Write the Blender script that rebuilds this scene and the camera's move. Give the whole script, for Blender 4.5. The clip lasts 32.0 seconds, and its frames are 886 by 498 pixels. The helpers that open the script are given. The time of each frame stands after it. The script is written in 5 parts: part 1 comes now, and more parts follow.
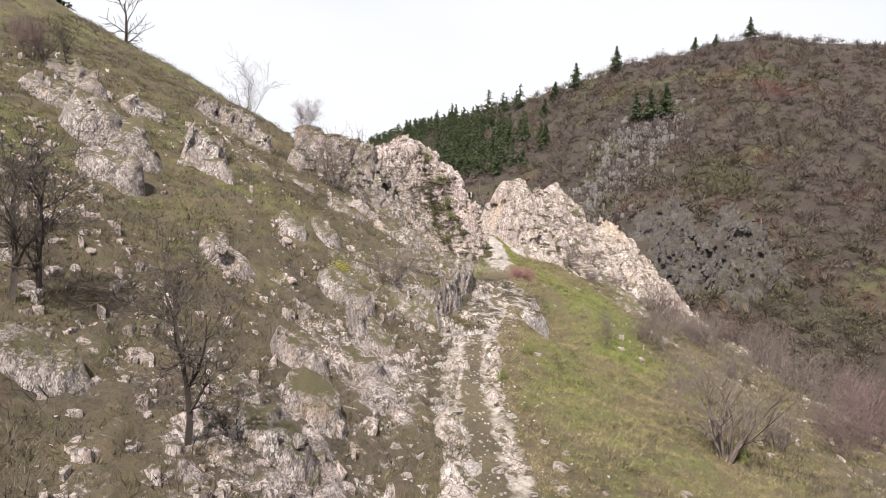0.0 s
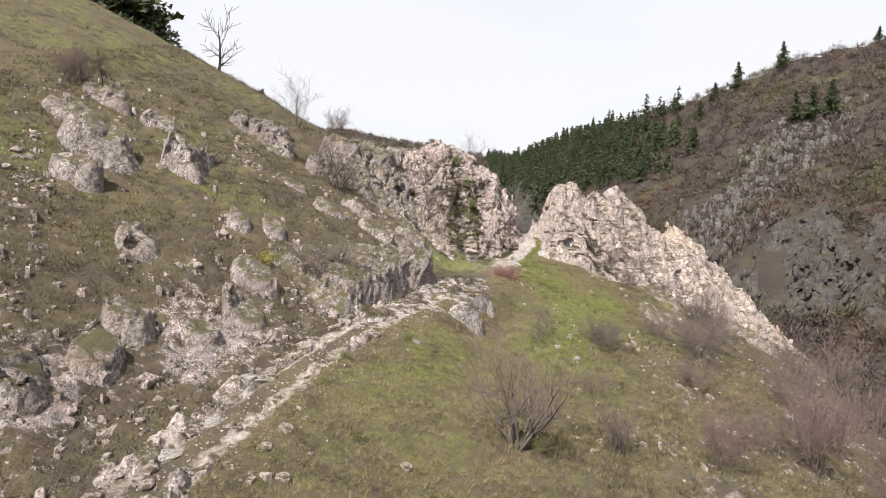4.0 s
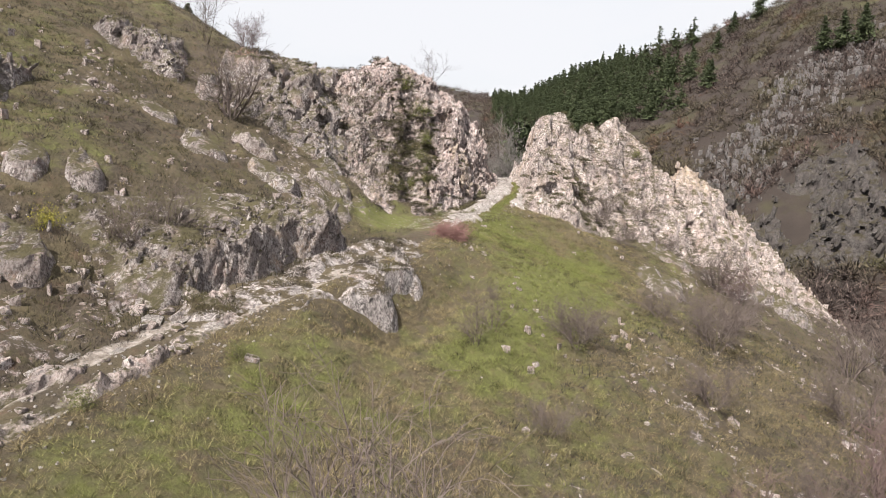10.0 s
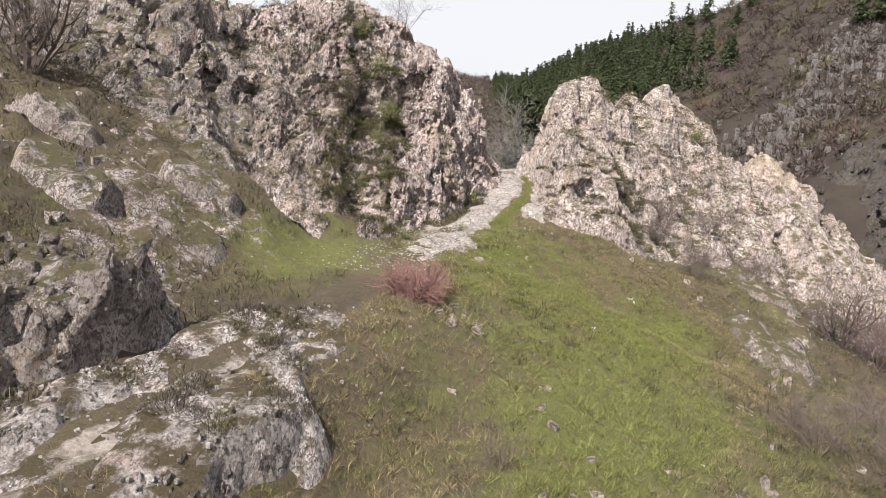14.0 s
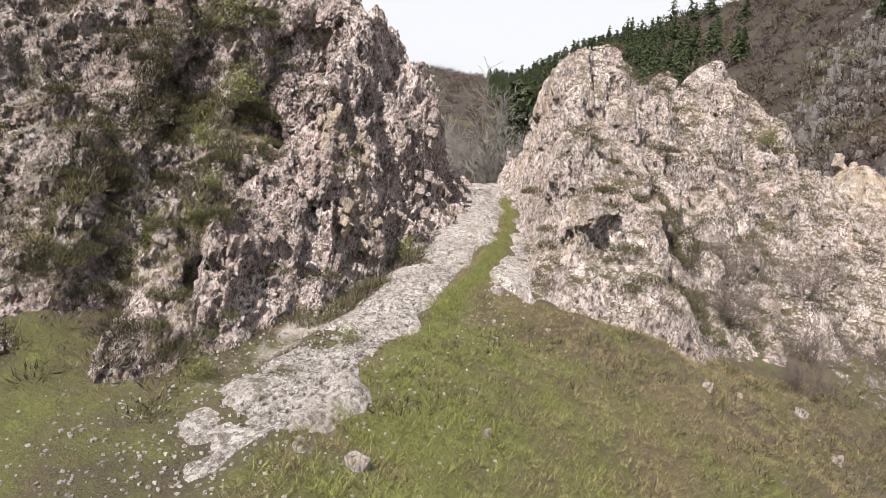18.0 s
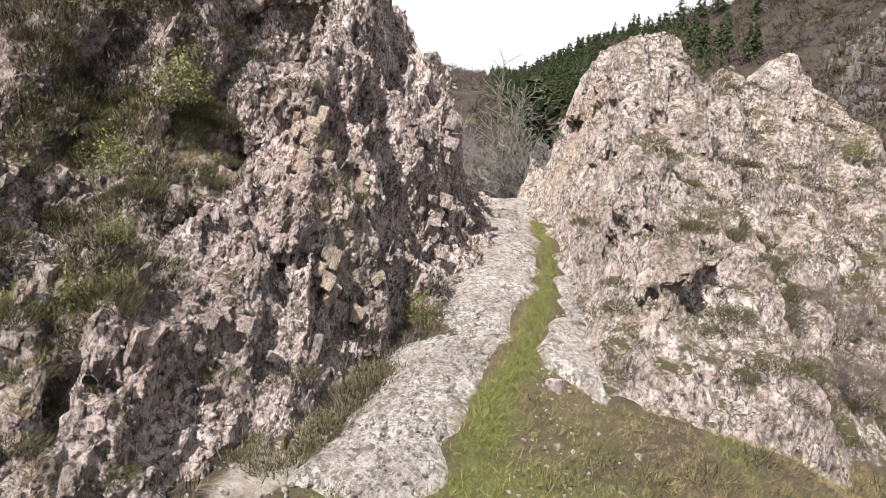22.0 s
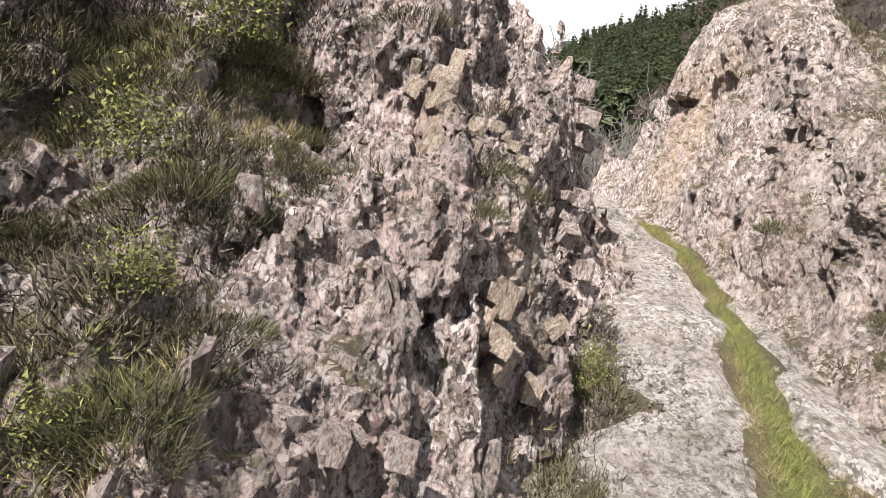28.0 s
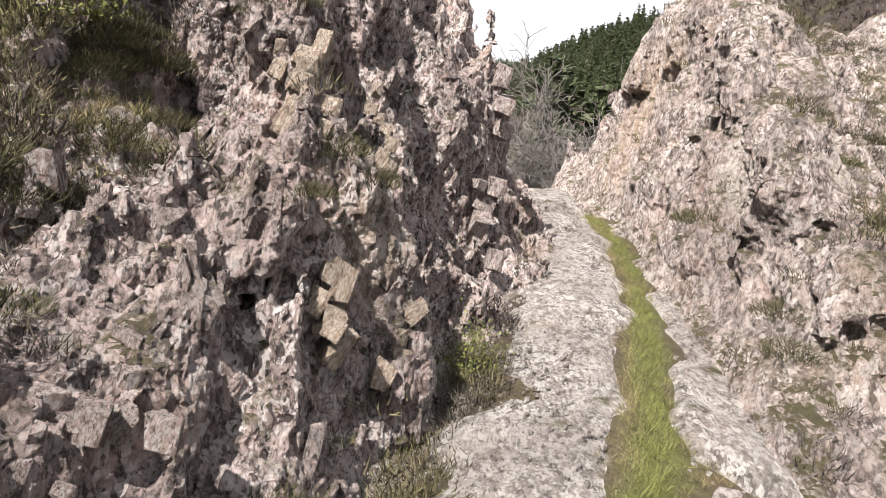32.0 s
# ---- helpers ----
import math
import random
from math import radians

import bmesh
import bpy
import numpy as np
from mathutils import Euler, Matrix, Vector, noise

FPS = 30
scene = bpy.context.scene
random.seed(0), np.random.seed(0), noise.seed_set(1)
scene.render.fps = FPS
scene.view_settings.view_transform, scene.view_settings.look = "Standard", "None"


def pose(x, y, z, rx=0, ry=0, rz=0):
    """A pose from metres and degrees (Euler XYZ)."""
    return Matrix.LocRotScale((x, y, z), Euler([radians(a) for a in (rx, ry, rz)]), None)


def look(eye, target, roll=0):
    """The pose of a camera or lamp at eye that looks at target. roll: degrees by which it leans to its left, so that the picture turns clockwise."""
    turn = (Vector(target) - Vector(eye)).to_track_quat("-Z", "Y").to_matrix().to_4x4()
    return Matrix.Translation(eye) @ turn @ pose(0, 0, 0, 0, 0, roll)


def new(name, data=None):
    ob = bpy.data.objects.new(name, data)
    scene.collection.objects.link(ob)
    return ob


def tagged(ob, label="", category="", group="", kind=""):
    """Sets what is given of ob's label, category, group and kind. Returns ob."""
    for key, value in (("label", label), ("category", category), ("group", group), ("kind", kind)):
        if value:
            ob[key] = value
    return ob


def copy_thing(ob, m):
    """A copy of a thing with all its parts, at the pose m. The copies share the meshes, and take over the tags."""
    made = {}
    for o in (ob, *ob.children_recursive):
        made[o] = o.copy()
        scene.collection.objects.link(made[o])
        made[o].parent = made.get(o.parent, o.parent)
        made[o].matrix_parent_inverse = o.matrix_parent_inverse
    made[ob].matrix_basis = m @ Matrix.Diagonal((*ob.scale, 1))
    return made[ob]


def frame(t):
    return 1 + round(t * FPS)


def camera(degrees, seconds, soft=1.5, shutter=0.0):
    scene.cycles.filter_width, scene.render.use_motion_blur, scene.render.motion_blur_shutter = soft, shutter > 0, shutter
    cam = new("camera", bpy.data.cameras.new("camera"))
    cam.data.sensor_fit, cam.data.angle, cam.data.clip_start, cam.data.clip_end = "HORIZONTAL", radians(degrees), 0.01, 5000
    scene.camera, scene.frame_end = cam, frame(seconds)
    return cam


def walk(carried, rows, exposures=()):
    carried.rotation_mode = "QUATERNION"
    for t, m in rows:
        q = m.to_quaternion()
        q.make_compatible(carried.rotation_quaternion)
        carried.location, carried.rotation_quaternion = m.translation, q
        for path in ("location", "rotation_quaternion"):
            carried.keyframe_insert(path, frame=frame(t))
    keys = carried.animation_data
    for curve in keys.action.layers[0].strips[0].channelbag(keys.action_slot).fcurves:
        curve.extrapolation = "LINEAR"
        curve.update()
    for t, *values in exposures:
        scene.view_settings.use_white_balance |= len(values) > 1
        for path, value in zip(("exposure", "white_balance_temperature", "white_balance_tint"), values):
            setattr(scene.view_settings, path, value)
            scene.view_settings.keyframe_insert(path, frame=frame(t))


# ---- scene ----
cam = camera(65.2, 32.0, soft=0.85)
METRES, EYE, TILT, LEAN, TURN = 80.0, 10.0, -4.2, -1.8, -15.2
ROWS = [
    (0.0, 0.0, 0.0, 0.0, 0.0, 0.0, -0.0),
    (0.5, 0.0204, 0.0035, -0.0005, 0.19, -0.01, -0.01),
    (1.0, 0.045, 0.0045, -0.0018, 0.72, -0.02, -0.04),
    (1.5, 0.0715, 0.004, -0.0041, 3.18, 0.1, -0.2),
    (2.0, 0.098, 0.0018, -0.0058, 7.28, 0.26, -0.55),
    (2.5, 0.1215, -0.0007, -0.0067, 8.94, 0.34, -0.71),
    (4.5, 0.1955, -0.0041, -0.0094, 15.43, 0.69, -1.21),
    (5.0, 0.2076, -0.002, -0.0106, 15.41, 0.71, -1.17),
    (5.5, 0.2168, 0.0014, -0.0113, 15.37, 0.67, -1.15),
    (6.0, 0.2227, 0.0076, -0.0117, 15.35, 0.63, -1.13),
    (6.5, 0.2253, 0.0173, -0.0116, 15.33, 0.46, -1.08),
    (7.0, 0.2253, 0.0309, -0.0113, 15.37, -0.4, -1.02),
    (7.5, 0.2226, 0.049, -0.0105, 15.42, -1.8, -0.98),
    (8.0, 0.2185, 0.0712, -0.0093, 15.48, -3.21, -0.96),
    (8.5, 0.213, 0.0963, -0.0073, 15.49, -4.1, -0.94),
    (9.0, 0.207, 0.1232, -0.0054, 15.48, -4.02, -0.89),
    (9.5, 0.2002, 0.1517, -0.0035, 15.46, -3.96, -0.87),
    (10.0, 0.1934, 0.1814, -0.0016, 15.48, -4.01, -0.82),
    (10.5, 0.1865, 0.2117, 0.0001, 15.47, -4.09, -0.77),
    (11.0, 0.1796, 0.2425, 0.002, 15.48, -4.23, -0.76),
    (11.5, 0.1731, 0.2725, 0.0041, 15.48, -4.43, -0.76),
    (12.0, 0.1672, 0.3011, 0.0059, 15.49, -4.65, -0.74),
    (12.5, 0.1616, 0.3282, 0.0073, 15.51, -4.85, -0.7),
    (13.0, 0.1564, 0.3545, 0.0086, 15.52, -5.01, -0.69),
    (13.5, 0.1516, 0.3808, 0.0098, 15.53, -5.12, -0.68),
    (14.0, 0.1472, 0.4072, 0.0111, 15.54, -5.17, -0.7),
    (14.5, 0.1439, 0.433, 0.0128, 15.58, -5.26, -0.7),
    (16.5, 0.1286, 0.5401, 0.0206, 15.1, -5.22, -0.97),
    (17.0, 0.1256, 0.5635, 0.0226, 15.12, -5.23, -1.0),
    (17.5, 0.124, 0.5843, 0.0241, 15.13, -5.26, -1.07),
    (18.0, 0.1238, 0.601, 0.0256, 15.16, -5.24, -1.08),
    (18.5, 0.1238, 0.6156, 0.0275, 15.17, -5.25, -1.12),
    (19.0, 0.1242, 0.6285, 0.0299, 15.2, -5.29, -1.2),
    (19.5, 0.1233, 0.6391, 0.0314, 15.19, -5.32, -1.23),
    (20.0, 0.1214, 0.6478, 0.0322, 15.19, -5.31, -1.26),
    (20.5, 0.1182, 0.6547, 0.0334, 15.17, -5.36, -1.31),
    (21.0, 0.1131, 0.6598, 0.0338, 15.17, -5.38, -1.33),
    (21.5, 0.1066, 0.6632, 0.0344, 15.19, -5.45, -1.39),
    (22.0, 0.0994, 0.6655, 0.0348, 15.2, -5.49, -1.39),
    (22.5, 0.0925, 0.6671, 0.0344, 15.18, -5.57, -1.41),
    (23.0, 0.0859, 0.6687, 0.0338, 15.21, -5.63, -1.38),
    (23.5, 0.0804, 0.6717, 0.0334, 15.22, -5.71, -1.39),
    (24.0, 0.075, 0.6761, 0.0332, 15.21, -5.8, -1.4),
    (24.5, 0.0699, 0.6817, 0.0331, 15.23, -5.84, -1.38),
    (25.0, 0.0656, 0.6882, 0.0328, 15.24, -5.87, -1.37),
    (25.5, 0.0629, 0.6945, 0.0328, 15.24, -5.87, -1.4),
    (26.0, 0.0611, 0.6996, 0.0329, 15.25, -5.87, -1.4),
    (26.5, 0.0594, 0.7042, 0.0331, 15.21, -5.9, -1.41),
    (28.5, 0.0555, 0.7153, 0.0332, 15.07, -5.93, -1.28),
    (29.0, 0.0564, 0.7158, 0.033, 15.11, -5.96, -1.29),
    (29.5, 0.0587, 0.7165, 0.0327, 15.13, -5.96, -1.29),
    (30.0, 0.0619, 0.7168, 0.0324, 15.14, -5.94, -1.25),
    (30.5, 0.0652, 0.7177, 0.0321, 15.15, -5.97, -1.25),
    (31.0, 0.0673, 0.7193, 0.0319, 15.16, -5.94, -1.22),
    (31.5, 0.0699, 0.7203, 0.0316, 15.19, -5.92, -1.2),
    (32.0, 0.0737, 0.7205, 0.0313, 15.21, -5.92, -1.2),
]
walk(cam, [(t, pose(0, 0, EYE, TILT, LEAN, TURN) @ pose(METRES * x, METRES * y, METRES * z, 90 + pitch, roll, yaw)) for t, x, y, z, yaw, pitch, roll in ROWS], exposures=((0.0, 1.2), (5.0, 1.12), (14.0, 1.08), (20.0, 1.18), (25.0, 1.32), (32.0, 1.36)))

# ---------------------------------------------------------------- light
SUN_EL, SUN_AZ = 52.0, -148.0          # degrees; azimuth clockwise from +y
sun = new("sun", bpy.data.lights.new("sun", "SUN"))
sun.data.energy, sun.data.angle, sun.data.color = 5.0, radians(0.6), (1.0, 0.95, 0.89)
sun.matrix_world = look((Vector((math.sin(radians(SUN_AZ)) * math.cos(radians(SUN_EL)), math.cos(radians(SUN_AZ)) * math.cos(radians(SUN_EL)),
                                 math.sin(radians(SUN_EL)))) * 200)[:], (0, 0, 0))
world = bpy.data.worlds.new("sky")
scene.world = world
world.use_nodes = True
wn = world.node_tree.nodes
wl = world.node_tree.links
sky = wn.new("ShaderNodeTexSky")
sky.sky_type, sky.sun_disc = "NISHITA", False
sky.sun_elevation, sky.sun_rotation = radians(SUN_EL), radians(SUN_AZ)
sky.air_density, sky.dust_density = 1.0, 2.0
wtc = wn.new("ShaderNodeTexCoord")
wmap = wn.new("ShaderNodeMapping")
wmap.inputs["Scale"].default_value = (1.2, 1.2, 3.5)
wcl = wn.new("ShaderNodeTexNoise")
wcl.inputs["Scale"].default_value, wcl.inputs["Detail"].default_value = 1.3, 5.0
wramp = wn.new("ShaderNodeMapRange")
wramp.inputs["From Min"].default_value, wramp.inputs["From Max"].default_value = 0.36, 0.62
wramp.inputs["To Min"].default_value, wramp.inputs["To Max"].default_value = 0.78, 0.97
wsk = wn.new("ShaderNodeVectorMath")
wsk.operation = "SCALE"
wsk.inputs["Scale"].default_value = 0.08
wmix = wn.new("ShaderNodeMix")
wmix.data_type = "RGBA"
wmix.inputs["B"].default_value = (0.44, 0.442, 0.46, 1)
wl.new(wtc.outputs["Generated"], wmap.inputs["Vector"])
wl.new(wmap.outputs["Vector"], wcl.inputs["Vector"])
wl.new(wcl.outputs["Fac"], wramp.inputs["Value"])
wl.new(sky.outputs["Color"], wsk.inputs[0])
wl.new(wsk.outputs["Vector"], wmix.inputs["A"])
wl.new(wramp.outputs["Result"], wmix.inputs["Factor"])
wl.new(wmix.outputs["Result"], wn["Background"].inputs["Color"])
wn["Background"].inputs["Strength"].default_value = 1.0


# ---------------------------------------------------------------- noise
def hash3(i, j, k, seed):
    with np.errstate(over="ignore"):
        h = (i.astype(np.int64) * 73856093) ^ (j.astype(np.int64) * 19349663) ^ (k.astype(np.int64) * 83492791) ^ (seed * 2654435761)
        h = (h ^ (h >> 13)) * 1274126177 & 0xFFFFFFFF
        h = (h ^ (h >> 16)) * 2246822519 & 0xFFFFFFFF
    return ((h ^ (h >> 15)) & 0xFFFFFF).astype(np.float32) / np.float32(0xFFFFFF)


def vnoise(x, y, z=0.0, seed=0):
    """Smooth value noise in [-1, 1]."""
    x, y, z = np.broadcast_arrays(np.asarray(x, np.float32), np.asarray(y, np.float32), np.asarray(z, np.float32))
    i, j, k = np.floor(x), np.floor(y), np.floor(z)
    fx, fy, fz = x - i, y - j, z - k
    fx, fy, fz = (f * f * f * (f * (f * 6 - 15) + 10) for f in (fx, fy, fz))
    i, j, k = i.astype(np.int64), j.astype(np.int64), k.astype(np.int64)
    out = 0
    for a in (0, 1):
        wx = fx if a else 1 - fx
        for b in (0, 1):
            wy = fy if b else 1 - fy
            for c in (0, 1):
                out = out + wx * wy * (fz if c else 1 - fz) * hash3(i + a, j + b, k + c, seed)
    return out * 2 - 1


def fbm(x, y, z=0.0, octaves=4, seed=0, gain=0.5):
    out, amp, f = 0, 1.0, 1.0
    for o in range(octaves):
        out = out + amp * vnoise(x * f + 17.3 * o, y * f - 9.1 * o, np.asarray(z) * f + 5.7 * o, seed + o)
        amp, f = amp * gain, f * 2.03
    return out


def cells(x, y, z, seed=0):
    """Cellular noise: distance to the border of the cell, and the cell's own random number and tilt."""
    x, y, z = (np.asarray(a, np.float32) for a in (x, y, z))
    i, j, k = (np.floor(a).astype(np.int64) for a in (x, y, z))
    d1 = np.full(x.shape, 9.0, np.float32)
    d2 = d1.copy()
    val = np.zeros_like(d1)
    tilt = np.zeros_like(d1)
    unit = np.float32(1 / 255)
    for a in (-1, 0, 1):
        for b in (-1, 0, 1):
            for c in (-1, 0, 1):
                h = ((i + a) * 73856093) ^ ((j + b) * 19349663) ^ ((k + c) * 83492791) ^ (seed * 2654435761)
                h = ((h ^ (h >> 13)) * 1274126177) & 0xFFFFFFFFFFFF
                h = ((h ^ (h >> 17)) * 2246822519) & 0xFFFFFFFFFFFFFF
                h = h ^ (h >> 23)
                r1, r2, r3 = ((h >> q & 255).astype(np.float32) * unit for q in (0, 8, 16))
                dx, dy, dz = x - (i + a) - r1, y - (j + b) - r2, z - (k + c) - r3
                dx, dy, dz = dx.astype(np.float32), dy.astype(np.float32), dz.astype(np.float32)
                d = np.sqrt(dx * dx + dy * dy + dz * dz)
                near = d < d1
                d2 = np.where(near, d1, np.minimum(d2, d))
                d1 = np.minimum(d1, d)
                n = np.nonzero(near)
                hn = h[n]
                val[n] = (hn >> 20 & 255) * unit
                tilt[n] = dx[n] * ((hn >> 4 & 255) * unit - 0.5) + dy[n] * ((hn >> 12 & 255) * unit - 0.5) + dz[n] * ((hn >> 24 & 255) * unit - 0.5)
    return d2 - d1, val, tilt


def smin(a, b, k):
    h = np.clip(0.5 + 0.5 * (b - a) / k, 0, 1)
    return b * (1 - h) + a * h - k * h * (1 - h)


def smax(a, b, k):
    return -smin(-a, -b, k)


def ramp(v, a, b):
    t = np.clip((v - a) / (b - a), 0, 1)
    return t * t * (3 - 2 * t)


# ---------------------------------------------------------------- landform
# the cart track: y, x, z along its middle
TRACK_Y = (-30, 8, 17, 25, 33, 39.5, 46, 53, 58, 64, 71, 78, 95, 140)
TRACK_X = (0, 4.4, 6.4, 8.1, 10.8, 14.2, 16.6, 18.9, 20.7, 22.3, 23.6, 24.6, 25.5, 26)
TRACK_Z = (-3, 0.7, 1.8, 2.6, 3.3, 4.0, 4.3, 4.6, 5.0, 5.6, 6.3, 6.3, 3.6, -6)
# distant slopes, by bearing from (18, 0): bearing, crest distance, crest elevation, foot distance, foot height
FAR_AZ = (-180, -70, -8, 0, 3, 5.5, 10, 16, 22, 26, 31, 36, 42, 60, 100, 180)
FAR_R = (600, 700, 760, 760, 720, 520, 430, 370, 325, 300, 300, 310, 330, 400, 500, 600)
FAR_EL = (4, 4, 5.6, 4.4, 3.9, 3.2, 4.9, 7.2, 9.5, 11.0, 12.2, 13.0, 12.3, 9, 5, 4)
FOOT_R = (130, 150, 170, 170, 170, 165, 150, 130, 115, 110, 108, 104, 100, 95, 95, 130)
FOOT_Z = (-12, -5, -6, -8, -9, -10, -14, -18, -21, -23, -24, -25, -26, -28, -26, -12)


def smooth_interp(v, xs, ys):
    a = np.interp(v, xs, ys)
    w = 2.5
    return (2 * a + np.interp(v - w, xs, ys) + np.interp(v + w, xs, ys)) / 4


def track_d(x, y):
    """Distance to the right of the track's middle, and the track's height there."""
    return (x - smooth_interp(y, TRACK_Y, TRACK_X)), smooth_interp(y, TRACK_Y, TRACK_Z)


def land(x, y, fine=True):
    """Height of the ground."""
    d, zt = track_d(x, y)
    l = np.maximum(-d - 1.6, 0)
    r = np.maximum(d - 1.4, 0)
    steep = np.interp(y, (10, 20, 34, 50, 90), (0.40, 0.38, 0.43, 0.475, 0.543))
    up = steep * l * ramp(l, -2.0, 5.0)
    up = np.where(l > 34, up - 0.0020 * (l - 34) ** 2, up)
    up = np.minimum(up, 34 + 0 * up)
    ky = np.interp(y, (5, 20, 30, 42, 55, 80), (0.20, 0.20, 0.27, 0.33, 0.37, 0.40))
    down = ky * r * ramp(r, -6, 6) + 0.0035 * np.maximum(r - 12, 0) ** 2
    down = np.minimum(down, 24 + 0.3 * r)
    down = down + 1.4 * np.exp(-((d - 4.3) / 1.6) ** 2) * ramp(y, 32, 36) * ramp(y, 46, 42)
    z = zt + up - down + 0.9 * np.exp(-((x - 28.2) / 3.2) ** 2 - ((y - 58.8) / 3.2) ** 2)
    z = z - 0.42 * np.logaddexp(0, (y - 84) / 5.0) * 5.0 - 0.03 * np.maximum(-y, 0)
    # distant slopes
    dx, dy = x - 18.0, y
    az, rr = np.degrees(np.arctan2(dx, dy)), np.hypot(dx, dy)
    rc, rf, zf = np.interp(az, FAR_AZ, FAR_R), np.interp(az, FAR_AZ, FOOT_R), np.interp(az, FAR_AZ, FOOT_Z)
    zc = 10 + rc * np.tan(np.radians(np.interp(az, FAR_AZ, FAR_EL)))
    t = (rr - rf) / (rc - rf)
    far = zf + (zc - zf) * np.where(t < 1, t, 1 - (t - 1) * 0.9)
    far = np.where(t > 0.9, far - 30 * np.maximum(0, t - 0.9) ** 2, far)
    far = far + 7 * np.clip(t, 0, 1) * (1.1 - np.clip(t, 0, 1)) * fbm(x / 60, y / 60, 0, 4, 31)
    far = np.maximum(far, -40)
    z = smax(z, far, 6.0)
    if fine:
        near = np.exp(-np.maximum(rr - 90, 0) / 60)
        z = z + 0.35 * fbm(x / 7, y / 7, 0, 3, 3) * near * ramp(np.abs(d), 0.5, 4) + (0.07 + 0.07 * ramp(np.abs(d), 1.5, 4)) * fbm(x / 1.1, y / 1.1, 0, 3, 8) * near
        rut = np.exp(-((np.abs(d) - 0.75) / 0.28) ** 2) * 0.10
        z = z - rut * near
        z = z + (1 - near) * 1.2 * fbm(x / 15, y / 15, 0, 3, 9)
    return z


# crags: each gives the height of its rock mass over x, y
NOSE_Y = (56, 58, 60, 61.2, 61.6, 63.0, 63.4, 65.0, 65.5, 67.2, 69, 75)
NOSE_X = (19.2, 19.8, 20.3, 20.65, 20.3, 20.4, 21.05, 21.2, 21.75, 22.15, 22.3, 22.9)   # the foot of its face over the track
FOOT_X = (15.5, 17, 18.5, 20, 20.5, 21.2)
FOOT_Y = (52.6, 54.8, 57.3, 59.2, 60.4, 61.6)                                           # the foot of its front


def crag_nose(x, y):
    edge = np.interp(y, NOSE_Y, NOSE_X) + 0.08 * np.sin(3.1 * y)
    right = smin(5.0 + 6.5 * (edge - x), 8.6 + 2.1 * (edge - 0.5 - x), 0.5)
    apron = track_d(x, y)[1] + 0.1 + 1.05 * (edge + 0.6 - x) - 3.0 * ramp(y, 63.5, 61.0)
    right = np.maximum(right, np.minimum(apron, 7.2))
    u = np.maximum(y - 55.3, 0)
    slope = 5.0 + 0.5 * (y - 55.3) + 0.052 * u * u + np.where(x < 17.5, 0.56, 0.36) * (17.5 - x) - 0.9 * np.exp(-((x - 16.2) / 0.7) ** 2)
    q = y - np.interp(x, FOOT_X, FOOT_Y)
    face = np.interp(q, (-3, -0.6, 0.8, 2.2, 3.3, 5.9, 6.8, 10, 14), (3.6, 5.0, 6.1, 6.9, 7.8, 8.7, 10.0, 13.2, 17))
    arete = np.interp(q, (-3, -0.5, 0.5, 1.5, 3.4, 6, 10), (2.6, 5.0, 6.3, 8.2, 9.9, 12.3, 16.5))
    front = face + (arete - face) * ramp(x, 18.2, 19.5)
    front = front - 0.6 * np.exp(-((x - 19.05) / 0.22) ** 2) * ramp(y, 59, 60) + 0.35 * np.exp(-((x - 19.65) / 0.35) ** 2)
    front = slope + (front - slope) * ramp(x, 16.2, 17.6)
    top = 15.7 - 0.35 * np.abs(x - 13.6) ** 1.1 - 0.02 * (y - 66) ** 2
    left = 9.5 + 1.3 * (x - 7.6) + 0.25 * (y - 60)
    back = 15.5 - 1.3 * (y - 71)
    return smin(smin(smin(right, front, 0.35), smin(top, back, 1.5), 1.2), left, 1.5)


def crag_wall(x, y):
    front = 9.0 + 1.15 * (y - 53.0) + 0.25 * (6 - x)
    top = 15.3 - 0.22 * (x - 5) + 0.10 * (y - 60)
    left = 9.5 + 2.0 * (x - 1.0)
    right = 9.5 + 1.6 * (12.0 - x) + 0.4 * (y - 58)
    back = 17 - 0.8 * (y - 70)
    return smin(smin(smin(front, top, 1.0), smin(left, right, 1), 1.0), back, 1.5)


def crag_upper(x, y):
    front = 12.0 + 1.25 * (y - 53.6) - 0.3 * (x + 2)
    top = 17.2 - 0.40 * (x + 3) - 0.12 * (y - 57)
    left = 12.5 + 2.2 * (x + 6.3)
    right = 12.0 + 2.0 * (1.8 - x)
    return smin(smin(front, top, 0.8), smin(left, right, 0.8), 0.8)


